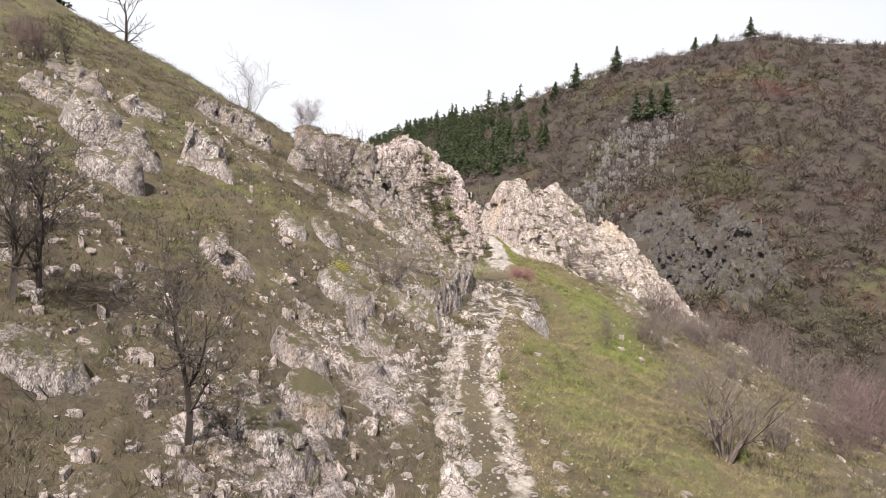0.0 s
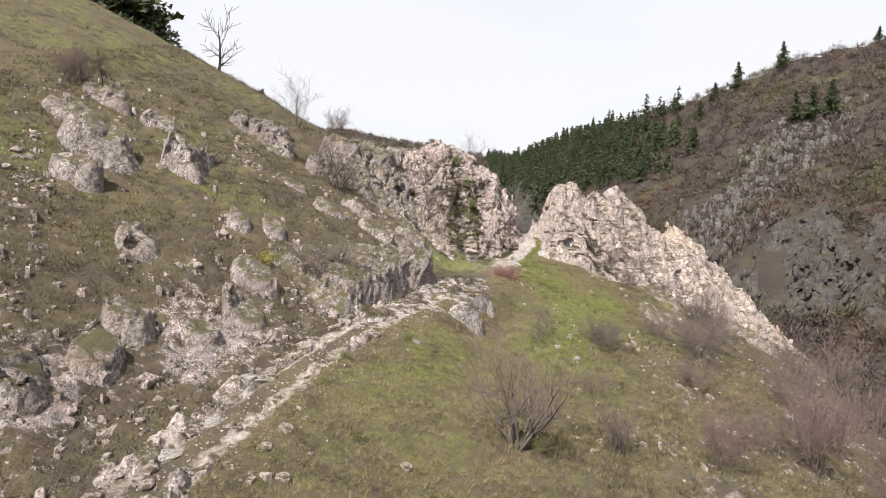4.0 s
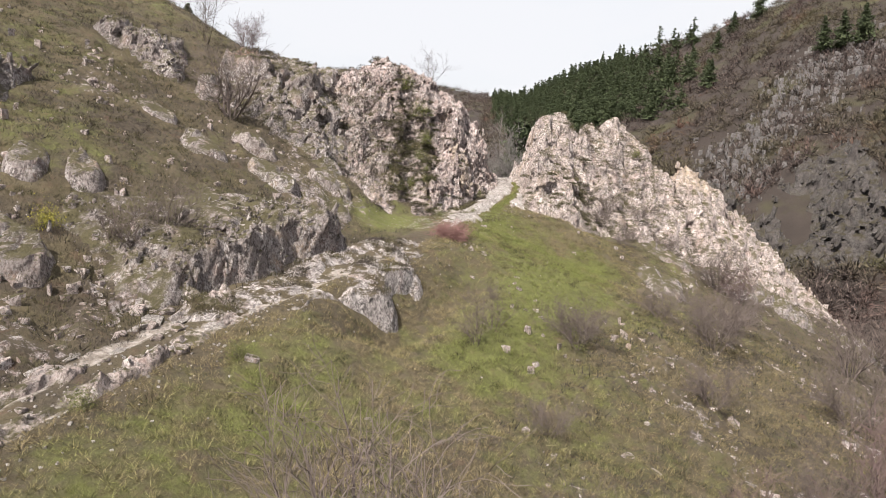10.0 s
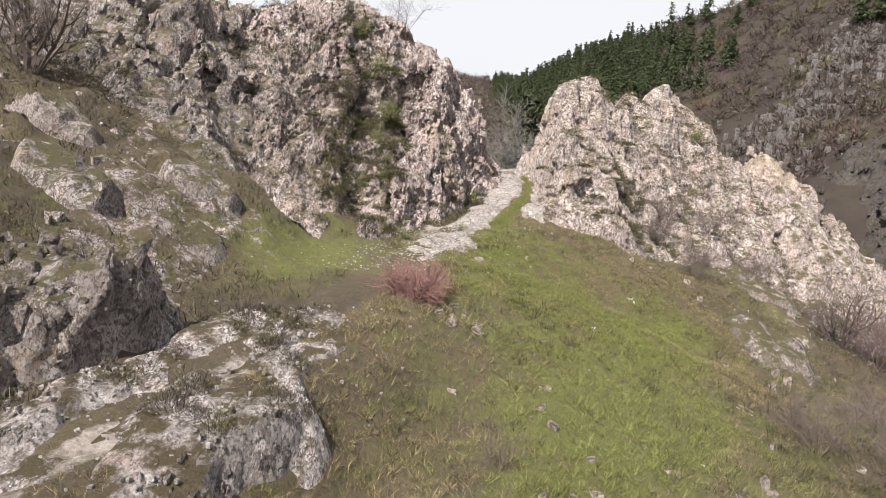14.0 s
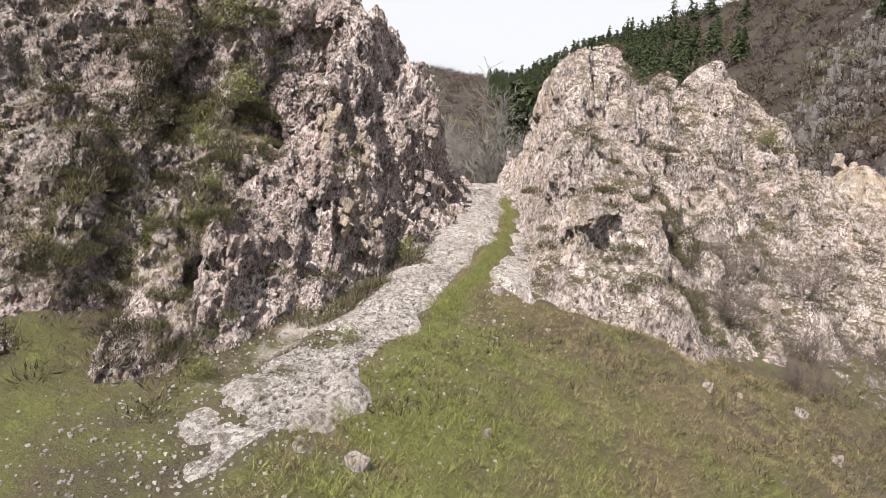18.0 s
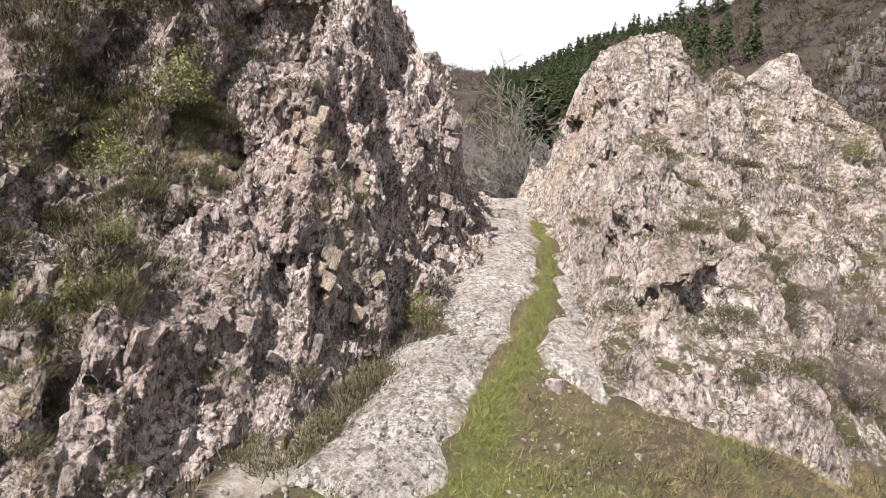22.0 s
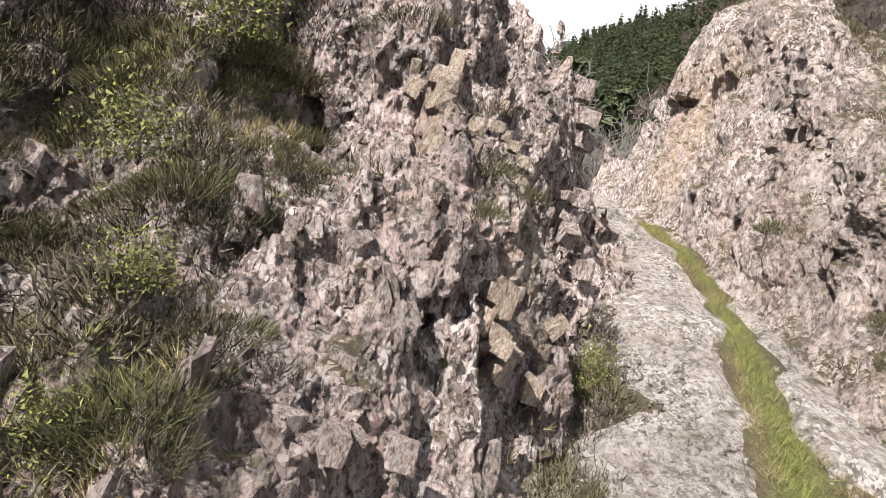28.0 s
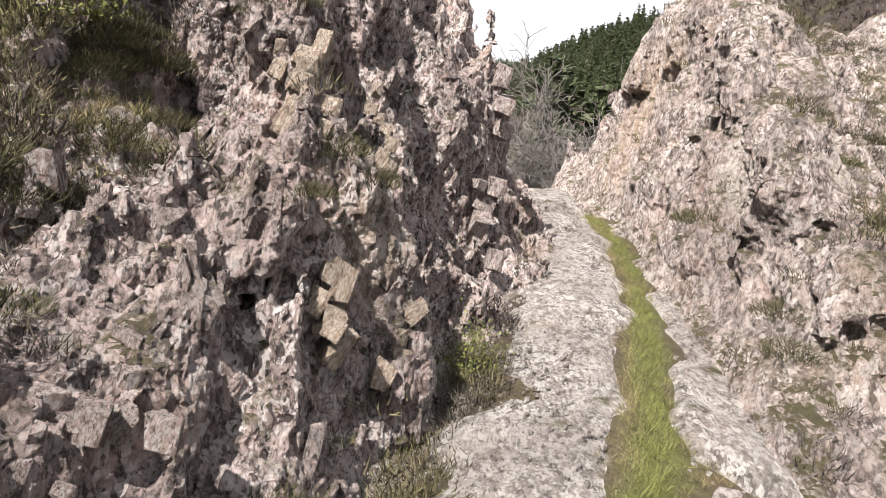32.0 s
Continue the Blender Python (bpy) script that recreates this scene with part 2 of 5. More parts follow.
def crag_spire(x, y):
    v = np.maximum(y - 64, 0)
    front = 4.7 + 0.38 * (y - 59.9) + 0.036 * v * v - np.where(x > 29, 0.67 * (x - 29), 0.5 * np.maximum(x - 29, -3) * ramp(y, 56, 66))
    front = front - 0.30 * np.maximum(63 - y, 0) - 1.3 * np.maximum(60.2 - y, 0) - 0.22 * ramp(x, 27.5, 32) * np.maximum(69 - y, 0)
    u = x - 0.18 * (y - 66)
    front = front + 0.55 * vnoise(u / 1.1, y / 8, 0 * x, 72) + 0.25 * vnoise(u / 0.45, y / 5, 0 * x, 73)
    front = front - 0.75 * np.exp(-((u - 30.6) / 0.6) ** 2) - 0.6 * np.exp(-((u - 33.6) / 0.5) ** 2) + 0.35 * np.exp(-((u - 26.6) / 0.5) ** 2)
    left = 6.0 + 3.0 * (x - 24.95 - 0.03 * (y - 66))
    left = np.maximum(left, land(x, y, False) + 0.05 + 0.55 * np.minimum(x - 24.9, y - 60.5))
    e = x - 28.9
    peak_a = 12.5 - np.where(e < 0, 0.18 * np.abs(e) + 0.055 * np.abs(e) ** 3, 0.9 * np.abs(e) ** 1.5)
    peak_m = 11.35 - 0.55 * np.abs(x - 31.9) ** 2
    peak_b = 11.95 - np.where(x < 34.3, 0.75, 0.42) * np.abs(x - 34.3) ** 1.6
    top = np.maximum(np.maximum(peak_a, peak_m), peak_b)
    back = 12.5 - np.interp(x, (27, 31), (0.85, 1.8)) * (y - 74.5 - 0.45 * np.maximum(x - 29, 0))
    right = 9.5 - 0.95 * (x - 37) + 0.1 * (y - 70)
    return smin(smin(smin(front, left, 0.6), smin(top, back, 0.6), 0.5), right, 1.0)


def crag_tail(x, y):
    ridge = 8.0 - 0.95 * np.maximum(x - 41.6, 0) - 1.6 * np.maximum(41.0 - x, 0) ** 1.2
    front = ridge + 0.95 * (y - 75.0)
    back = ridge - 1.5 * (y - 77)
    return smin(smin(front, back, 0.8), ridge, 0.6)


def crag_ledge(x, y):
    d, zt = track_d(x, y)
    s = -d - 1.7 - 0.25 * np.sin(y * 1.3) - 0.3 * (y - 40) * (y < 40) * -0.15
    face = zt - 0.2 + 5.0 * s
    top = zt + 1.75 + 0.20 * s
    ends = np.minimum(0.9 * (y - 32.8), 1.6 * (44.3 - y)) + zt
    return smin(smin(face, top, 0.35), ends, 0.5)


def crag_slab(x, y):
    d, zt = track_d(x, y)
    rim = np.interp(y, (33, 35, 37, 40, 43, 45), (1.5, 2.5, 3.4, 3.0, 2.3, 1.9))
    side = zt - 1.2 + 3.2 * (rim + 0.3 * np.sin(y * 1.9) - d)
    top = zt + 0.18 - 0.16 * np.maximum(d - 0.3, 0) - 0.12 * np.exp(-(d / 0.35) ** 2) + 0.22 * fbm(x / 1.3, y / 2.2, 0, 2, 19)
    ends = zt - 0.3 + 1.0 * np.minimum(y - 32.0, 45.5 - y)
    left = zt + 2.0 * (d + 1.5)
    return smin(smin(side, top, 0.25), smin(ends, left, 0.4), 0.4)


PAVE_Y = (52, 56.5, 58, 59.5, 61, 64, 66, 68.6, 72, 75, 82)
PAVE_L = (-0.5, -0.45, -0.4, -0.2, 0.0, -0.2, -0.3, -0.7, -1.0, -1.0, -1.0)
PAVE_R = (1.5, 1.45, 1.2, 1.15, 1.35, 1.3, 1.3, 1.2, 0.5, 0.4, 0.5)


def crag_pave(x, y):
    """Bare bedrock in the gap: a broad band, a strip of turf, and a second band at the foot of the spire."""
    d, zt = track_d(x, y)
    lo, hi = smooth_interp(y, PAVE_Y, PAVE_L), smooth_interp(y, PAVE_Y, PAVE_R)
    wave = 0.06 * np.sin(y * 1.7) + 0.07 * np.sin(y * 4.1 + x) + 0.10 * vnoise(x / 0.5, y / 0.5, 0 * x, 15)
    left = zt + 0.02 + 0.6 * np.minimum(d - lo + wave, hi - wave - d)
    left = smin(left, zt + 0.08 + 0.04 * np.maximum(d, 0), 0.1)
    right = land(x, y, False) + 0.06 + np.minimum(0.03, 1.5 * np.minimum(np.minimum(d - hi - 0.78 - wave, hi + 1.8 + wave - d), y - 60.2 - 0.6 * np.sin(2.2 * x)))
    return smin(np.maximum(left, right), zt - 0.1 + 0.12 * np.minimum(y - 52.0, 82 - y), 0.15)


def crag_lane(x, y):
    """Bedrock worn bare in the wheel tracks."""
    d, zt = track_d(x, y)
    bands = np.exp(-((d + 0.95) / 0.5) ** 4) + np.exp(-((d - 0.95) / 0.42) ** 4) + 0.45 * np.exp(-((d + 2.6) / 1.2) ** 2)
    return land(x, y, False) - 0.32 + 0.40 * np.minimum(bands, 1) + 0.38 * fbm((x - 0.25 * y) / 0.8, y / 2.0, 0, 4, 23, 0.65) - 0.9 * ramp(np.abs(d + 0.6), 2.2, 3.6)


def outcrop(x0, y0, rx, ry, h):
    """Height of a low outcrop: steep below, level with the slope above."""
    def fn(x, y):
        u, v = (x - x0) / rx, (y - y0) / ry
        u, v = u + 0.25 * v, v - 0.15 * u
        return land(x, y, False) - 0.35 + (h + 0.35) * 1.3 * np.minimum(0.62, 1 - (np.abs(u) ** 2.4 + np.abs(v) ** 2.4))
    return fn


def crag_dome(x, y):
    u, v = (x - 90) / 13, (y - 137) / 18
    return land(x, y, False) + 2.2 * (1 - (u * u + v * v) ** 0.9) + 5.5 * fbm(x / 7, y / 9, 0, 3, 14)


def crag_knob(x, y):
    front = 8.6 + 3.0 * (y - 38.9)
    side = 8.3 + 2.6 * np.minimum(x + 5.3, -0.3 - x)
    top = 12.9 - 0.1 * (x + 2.5) - 0.15 * (y - 41)
    return smin(smin(front, side, 0.6), top, 0.5)


def surface_nets(f, origin, h):
    """A quad mesh of the surface f = 0 (inside negative) on a regular grid."""
    s = f < 0
    nx, ny, nz = f.shape
    n = np.zeros((nx - 1, ny - 1, nz - 1), np.int8)
    for a in (0, 1):
        for b in (0, 1):
            for c in (0, 1):
                n += s[a:nx - 1 + a, b:ny - 1 + b, c:nz - 1 + c]
    ci, cj, ck = np.nonzero((n > 0) & (n < 8))
    ids = np.full(n.shape, -1, np.int64)
    ids[ci, cj, ck] = np.arange(len(ci))
    corner = {(a, b, c): f[ci + a, cj + b, ck + c] for a in (0, 1) for b in (0, 1) for c in (0, 1)}
    acc = np.zeros((len(ci), 3))
    cnt = np.zeros(len(ci))
    for p in corner:
        for ax in range(3):
            if p[ax] == 0:
                q = tuple(1 if m == ax else p[m] for m in range(3))
                fa, fb = corner[p], corner[q]
                on = (fa < 0) != (fb < 0)
                t = np.where(on, fa / np.where(on, fa - fb, 1), 0)
                for m in range(3):
                    acc[:, m] += on * (p[m] + (t if m == ax else 0))
                cnt += on
    verts = (acc / cnt[:, None] + np.stack((ci, cj, ck), 1)) * h + np.asarray(origin)
    quads = []
    for ax in range(3):
        lo = [slice(1, -1)] * 3
        lo[ax] = slice(0, -1)
        hi = [slice(1, -1)] * 3
        hi[ax] = slice(1, None)
        a, b = s[tuple(lo)], s[tuple(hi)]
        for first, flip in ((a & ~b, False), (~a & b, True)):
            e = list(np.nonzero(first))
            for m in range(3):
                if m != ax:
                    e[m] = e[m] + 1
            u, v = [m for m in range(3) if m != ax]
            ring = []
            for du, dv in ((1, 1), (0, 1), (0, 0), (1, 0)):
                w = [np.array(k) for k in e]
                w[u] = w[u] - du
                w[v] = w[v] - dv
                ring.append(ids[tuple(w)])
            q = np.stack(ring, 1)
            quads.append(q[:, ::-1] if flip ^ (ax == 1) else q)
    q = np.concatenate(quads)
    return verts, q[(q >= 0).all(1)]


def mesh_from(name, verts, faces, smooth=False):
    me = bpy.data.meshes.new(name)
    faces = np.asarray(faces, np.int32)
    k = faces.shape[1]
    me.vertices.add(len(verts))
    me.vertices.foreach_set("co", np.asarray(verts, np.float32).ravel())
    me.loops.add(faces.size)
    me.loops.foreach_set("vertex_index", faces.ravel())
    me.polygons.add(len(faces))
    me.polygons.foreach_set("loop_start", np.arange(0, faces.size, k, dtype=np.int32))
    me.update(calc_edges=True)
    me.polygons.foreach_set("use_smooth", np.full(len(faces), smooth))
    me.validate()
    return me


def attribute(me, name, values):
    me.attributes.new(name, "FLOAT", "POINT").data.foreach_set("value", np.asarray(values, np.float32))


def rock_shape(x, y, z, rough):
    """How far fractured rock stands proud of its plain mass: steep ribs, blocks and chips."""
    u = 0.93 * x + 0.20 * y - 0.30 * z
    v = -0.20 * x + 0.98 * y
    w = 0.30 * x + 0.06 * y + 0.95 * z
    big = 0.32 * fbm(x / 3.2, y / 3.2, z / 3.2, 3, 11)
    wu = u + 0.30 * fbm(x / 1.5, y / 1.5, z / 1.5, 2, 61)
    ribs = 1 - np.abs(vnoise(wu / 0.8, v / 2.2, w / 3.4, 21)) * 2
    worn = ramp(fbm(x / 2.3, y / 2.3, z / 2.3, 2, 91), -0.5, 0.45)
    e0, c0, t0 = cells(wu / 1.5, v / 2.0, w / 3.0, 30)
    e1, c1, t1 = cells(wu / 0.42, v / 1.0, w / 2.1, 40)
    e2, c2, t2 = cells(wu / 0.24, v / 0.36, w / 0.55, 50)
    return rough * (big + 0.22 * ribs + 0.46 * (c0 - 0.5) + 0.8 * t0 - 0.34 * np.exp(-e0 * 8)
                    + (0.4 + 0.6 * worn) * (0.26 * (c1 - 0.5) + 0.36 * t1 - 0.24 * np.exp(-e1 * 8)) + worn * (0.15 * (c2 - 0.5) + 0.22 * t2 - 0.06 * np.exp(-e2 * 9)))


def split(verts, quads, pick):
    """Each picked quad becomes four."""
    rest, q = quads[~pick], quads[pick]
    a, b = q, np.roll(q, -1, 1)
    lo, hi = np.minimum(a, b), np.maximum(a, b)
    code = lo.astype(np.int64) * len(verts) + hi
    uniq, inv = np.unique(code.ravel(), return_inverse=True)
    mids = (verts[uniq // len(verts)] + verts[uniq % len(verts)]) / 2
    m = inv.reshape(q.shape) + len(verts)
    c = np.arange(len(q)) + len(verts) + len(uniq)
    made = np.concatenate([np.stack((q[:, k], m[:, k], c, m[:, k - 1]), 1) for k in range(4)])
    return np.concatenate((verts, mids, verts[q].mean(1))), rest, made


def normals(verts, quads):
    n = np.cross(verts[quads[:, 2]] - verts[quads[:, 0]], verts[quads[:, 3]] - verts[quads[:, 1]])
    out = np.zeros_like(verts)
    for k in range(4):
        for ax in range(3):
            out[:, ax] += np.bincount(quads[:, k], n[:, ax], len(verts))
    return out / np.maximum(np.linalg.norm(out, axis=1), 1e-9)[:, None]


def chip(verts, quads, size, depth, seed):
    """Small angular chips along the normals."""
    x, y, z = verts.T
    u, v, w = 0.93 * x + 0.20 * y - 0.30 * z, -0.20 * x + 0.98 * y, 0.30 * x + 0.06 * y + 0.95 * z
    e, c, t = cells(u / size, v / (1.4 * size), w / (1.9 * size), seed)
    return verts + normals(verts, quads) * (depth * (c - 0.5 + 1.1 * t - 0.5 * np.exp(-e * 10)))[:, None]


def crag_mesh(name, fn, lo, hi, h, rough=1.0, detail=None):
    """Rock mass of height fn over a box, fractured, as a mesh; what lies buried is left out."""
    xs, ys, zs = (np.arange(lo[m], hi[m] + h, h) for m in range(3))
    X, Y = np.meshgrid(xs, ys, indexing="ij")
    H = fn(X, Y)
    gx, gy = np.gradient(H, h)
    slope = np.sqrt(1 + gx ** 2 + gy ** 2)
    f = ((zs[None, None, :] - H[:, :, None]) / slope[:, :, None]).astype(np.float32)
    G = land(X, Y)
    band = (np.abs(f) < 1.15 * rough + 0.25) & (zs[None, None, :] > G[:, :, None] - 1.0)
    I, J, K = np.nonzero(band)
    toe = 0.3 + 0.7 * ramp(zs[K] - G[I, J], -0.1, 1.3) if rough > 0.5 else 1.0
    f[I, J, K] -= (toe * rock_shape(xs[I], ys[J], zs[K], rough)).astype(np.float32)
    verts, quads = surface_nets(f, (lo[0], lo[1], lo[2]), h)
    keep = verts[:, 2] > land(verts[:, 0], verts[:, 1]) - 0.45
    keep = keep[quads].any(1)
    quads = quads[keep]
    used = np.unique(quads)
    back = np.full(len(verts), -1)
    back[used] = np.arange(len(used))
    verts, quads = verts[used], back[quads]
    if detail:
        verts, rest, made = split(verts, quads, np.ones(len(quads), bool))
        verts = chip(verts, made, 0.22, 0.085 * rough, 71)
        mid = verts[made].mean(1)
        pick = (mid[:, 0] > detail[0]) & (mid[:, 0] < detail[1]) & (mid[:, 1] < detail[2]) & (mid[:, 2] < detail[3])
        verts, rest, fine = split(verts, made, pick)
        quads = np.concatenate((rest, fine))
        if len(fine):
            verts = chip(verts, quads, 0.10, 0.035 * rough, 81)
    return mesh_from(name, verts, quads)


# ---------------------------------------------------------------- materials
def material(name, rough=0.9):
    m = bpy.data.materials.new(name)
    m.use_nodes = True
    m.node_tree.nodes["Principled BSDF"].inputs["Roughness"].default_value = rough
    m.node_tree.nodes["Principled BSDF"].inputs["Specular IOR Level"].default_value = 0.25
    return m


class Net:
    """Short hand for node trees."""

    def __init__(self, m):
        self.t = m.node_tree
        self.b = m.node_tree.nodes["Principled BSDF"]
        self.co = self.t.nodes.new("ShaderNodeTexCoord").outputs["Object"]

    def link(self, a, b):
        self.t.links.new(a, b)

    def noise(self, scale, detail=4.0, vector=None, rough=0.55):
        n = self.t.nodes.new("ShaderNodeTexNoise")
        n.inputs["Scale"].default_value, n.inputs["Detail"].default_value, n.inputs["Roughness"].default_value = scale, detail, rough
        self.link(vector if vector else self.co, n.inputs["Vector"])
        return n.outputs["Fac"]

    def voronoi(self, scale, vector=None, feature="F1", out="Distance"):
        n = self.t.nodes.new("ShaderNodeTexVoronoi")
        n.feature = feature
        n.inputs["Scale"].default_value = scale
        self.link(vector if vector else self.co, n.inputs["Vector"])
        return n.outputs[out]

    def stretch(self, scale, turn=(0, 0, 0)):
        n = self.t.nodes.new("ShaderNodeMapping")
        n.inputs["Scale"].default_value = scale
        n.inputs["Rotation"].default_value = [radians(a) for a in turn]
        self.link(self.co, n.inputs["Vector"])
        return n.outputs["Vector"]

    def attr(self, name):
        n = self.t.nodes.new("ShaderNodeAttribute")
        n.attribute_name = name
        return n.outputs["Fac"]

    def span(self, v, a, b, c=0.0, d=1.0):
        n = self.t.nodes.new("ShaderNodeMapRange")
        for k, w in (("From Min", a), ("From Max", b), ("To Min", c), ("To Max", d)):
            n.inputs[k].default_value = w
        self.link(v, n.inputs["Value"])
        return n.outputs["Result"]

    def math(self, op, a, b):
        n = self.t.nodes.new("ShaderNodeMath")
        n.operation = op
        n.use_clamp = op != "SUBTRACT"
        for s, v in zip(n.inputs, (a, b)):
            if isinstance(v, (int, float)):
                s.default_value = v
            else:
                self.link(v, s)
        return n.outputs[0]

    def mix(self, f, a, b, mode="MIX"):
        n = self.t.nodes.new("ShaderNodeMix")
        n.data_type, n.blend_type = "RGBA", mode
        for k, v in (("Factor", f), ("A", a), ("B", b)):
            if isinstance(v, (int, float)):
                n.inputs[k].default_value = v
            elif isinstance(v, tuple):
                n.inputs[k].default_value = (*v, 1)
            else:
                self.link(v, n.inputs[k])
        return n.outputs["Result"]

    def colour(self, c, level=0.85):
        c = self.mix(1.0, c, (level, level, level), "MULTIPLY")
        self.link(c, self.b.inputs["Base Color"])

    def bump(self, v, strength, distance):
        n = self.t.nodes.new("ShaderNodeBump")
        n.inputs["Strength"].default_value, n.inputs["Distance"].default_value = strength, distance
        self.link(v, n.inputs["Height"])
        if self.b.inputs["Normal"].links:
            self.link(self.b.inputs["Normal"].links[0].from_socket, n.inputs["Normal"])
        self.link(n.outputs["Normal"], self.b.inputs["Normal"])

    def random(self):
        return self.t.nodes.new("ShaderNodeObjectInfo").outputs["Random"]

    def island(self):
        return self.t.nodes.new("ShaderNodeNewGeometry").outputs["Random Per Island"]

    def up(self):
        n = self.t.nodes.new("ShaderNodeSeparateXYZ")
        self.link(self.t.nodes.new("ShaderNodeNewGeometry").outputs["Normal"], n.inputs[0])
        return n.outputs["Z"]


def rock_colours(n, dark=(0.085, 0.066, 0.062), light=(0.56, 0.44, 0.41), lichen=0.8, ochre=0.5, pale=(0.78, 0.705, 0.675), stain=(0.40, 0.25, 0.205), streaks=0.5):
    """Quartzite: pale chips among dark lichened ones, pinkish and ochre staining."""
    warp = n.stretch((1.5, 1.1, 0.85), (0, 18, 12))
    chips = n.math("ADD", n.math("MULTIPLY", n.voronoi(5.0, warp, "F1", "Color"), 0.45), n.math("MULTIPLY", n.voronoi(13.0, warp, "F1", "Color"), 0.55))
    chips = n.math("ADD", n.math("MULTIPLY", chips, 0.40), n.math("MULTIPLY", n.noise(2.2, 8, warp, 0.76), 0.60))
    c = n.mix(n.span(chips, 0.40, 0.56), dark, light)
    c = n.mix(n.span(n.noise(0.9, 6, None, 0.65), 0.52, 0.74, 0, 0.6), c, stain)
    c = n.mix(n.span(n.noise(0.45, 6, None, 0.65), 0.58, 0.72, 0, ochre), c, (0.43, 0.325, 0.20))
    c = n.mix(n.span(n.noise(11, 7, warp, 0.78), 0.52, 0.58, 0, lichen), c, (0.034, 0.030, 0.030))
    flakes = n.math("ADD", n.math("MULTIPLY", n.voronoi(9.0, warp, "F1", "Color"), 0.30), n.math("MULTIPLY", n.voronoi(24.0, warp, "F1", "Color"), 0.25))
    flakes = n.math("ADD", flakes, n.math("MULTIPLY", n.noise(6.0, 8, warp, 0.78), 0.45))
    c = n.mix(n.math("MULTIPLY", n.span(flakes, 0.50, 0.58), n.span(n.noise(0.7, 5, warp, 0.6), 0.40, 0.60, 0.22, 0.95)), c, pale)
    streak = n.noise(0.55, 9, n.stretch((1.7, 1.2, 0.5), (0, 18, 12)), 0.72)
    c = n.mix(n.span(streak, 0.47, 0.66, 0, streaks), c, n.mix(n.noise(9, 6, warp, 0.7), (0.045, 0.038, 0.036), (0.20, 0.165, 0.155)))
    cracks = n.voronoi(2.2, n.stretch((2.6, 1.2, 0.6), (0, 18, 12)), "DISTANCE_TO_EDGE")
    return n.mix(n.span(cracks, 0.0, 0.03, 0.3, 0), c, (0.03, 0.027, 0.026))


def patch(n, c, colour, centre, radius, amount):
    """A stain of its own round a place on the rock, broken up by noise."""
    v = n.t.nodes.new("ShaderNodeVectorMath")
    v.operation = "DISTANCE"
    n.link(n.co, v.inputs[0])
    v.inputs[1].default_value = centre
    f = n.math("MULTIPLY", n.span(v.outputs["Value"], radius, radius * 0.5), n.span(n.noise(2.4, 7, n.stretch((1.6, 1.2, 0.7)), 0.7), 0.38, 0.60, 0, amount))
    return n.mix(f, c, colour)


def rock_material(name, moss_from=0.48, moss_light=(0.15, 0.128, 0.066), patches=(), warm=0.30, **kw):
    m = material(name, 0.88)
    n = Net(m)
    c = rock_colours(n, **kw)
    c = n.mix(n.math("MULTIPLY", n.span(n.random(), 0, 1, 0.1, 1), n.span(n.island(), 0, 1, 0, warm)), c, (0.35, 0.28, 0.24))
    for row in patches:
        c = patch(n, c, *row)
    moss = n.math("MULTIPLY", n.span(n.up(), 0.4, 0.75), n.span(n.noise(1.4, 7, None, 0.65), moss_from, moss_from + 0.10))
    c = n.mix(moss, c, n.mix(n.noise(14, 6, None, 0.7), (0.03, 0.026, 0.014), moss_light))
    n.colour(c)
    warp = n.stretch((1.5, 1.1, 0.85), (0, 18, 12))
    n.bump(n.noise(4.5, 9, warp, 0.78), 1.0, 0.16)
    n.bump(n.voronoi(7, warp, "F1", "Color"), 0.9, 0.05)
    return m


M_ROCK = rock_material("grey_quartzite", 0.51, patches=(((0.50, 0.40, 0.29), (19.6, 61.6, 7.2), 1.3, 0.75), ((0.36, 0.22, 0.16), (8.5, 60, 14), 2.2, 0.7), ((0.105, 0.09, 0.07), (11.5, 57.5, 9.5), 6.5, 0.75)))
M_SCRUB = rock_material("heathy_rock", 0.39, light=(0.32, 0.27, 0.255), pale=(0.60, 0.55, 0.53), patches=(((0.36, 0.20, 0.13), (4.5, 60, 14.5), 2.6, 0.8),))
M_SPIRE = rock_material("pale_buff_quartzite", 0.44, dark=(0.12, 0.095, 0.088), light=(0.54, 0.44, 0.405), lichen=0.6, ochre=0.5,
                        patches=(((0.46, 0.335, 0.235), (26.3, 73.2, 8.8), 2.9, 0.7), ((0.66, 0.60, 0.54), (26.3, 65.2, 7.8), 1.2, 0.9), ((0.48, 0.37, 0.25), (42, 75.5, 7), 3.0, 0.7)))
M_FAR_ROCK = rock_material("lichened_rock", 0.36, (0.055, 0.045, 0.028), (), 0.0, dark=(0.022, 0.02, 0.019), light=(0.08, 0.069, 0.064), ochre=0.0, pale=(0.165, 0.15, 0.142), stain=(0.08, 0.06, 0.052))
M_SPUR = rock_material("pale_far_rock", 0.5, (0.10, 0.085, 0.05), (), 0.0, dark=(0.06, 0.054, 0.052), light=(0.22, 0.205, 0.20), ochre=0.1, pale=(0.27, 0.25, 0.245), stain=(0.17, 0.13, 0.12))
M_PALE = rock_material("pale_track_stone", 0.58, warm=0.1, dark=(0.19, 0.165, 0.15), light=(0.45, 0.40, 0.37), lichen=0.55, ochre=0.25, pale=(0.64, 0.60, 0.57), stain=(0.36, 0.29, 0.26), streaks=0.2)
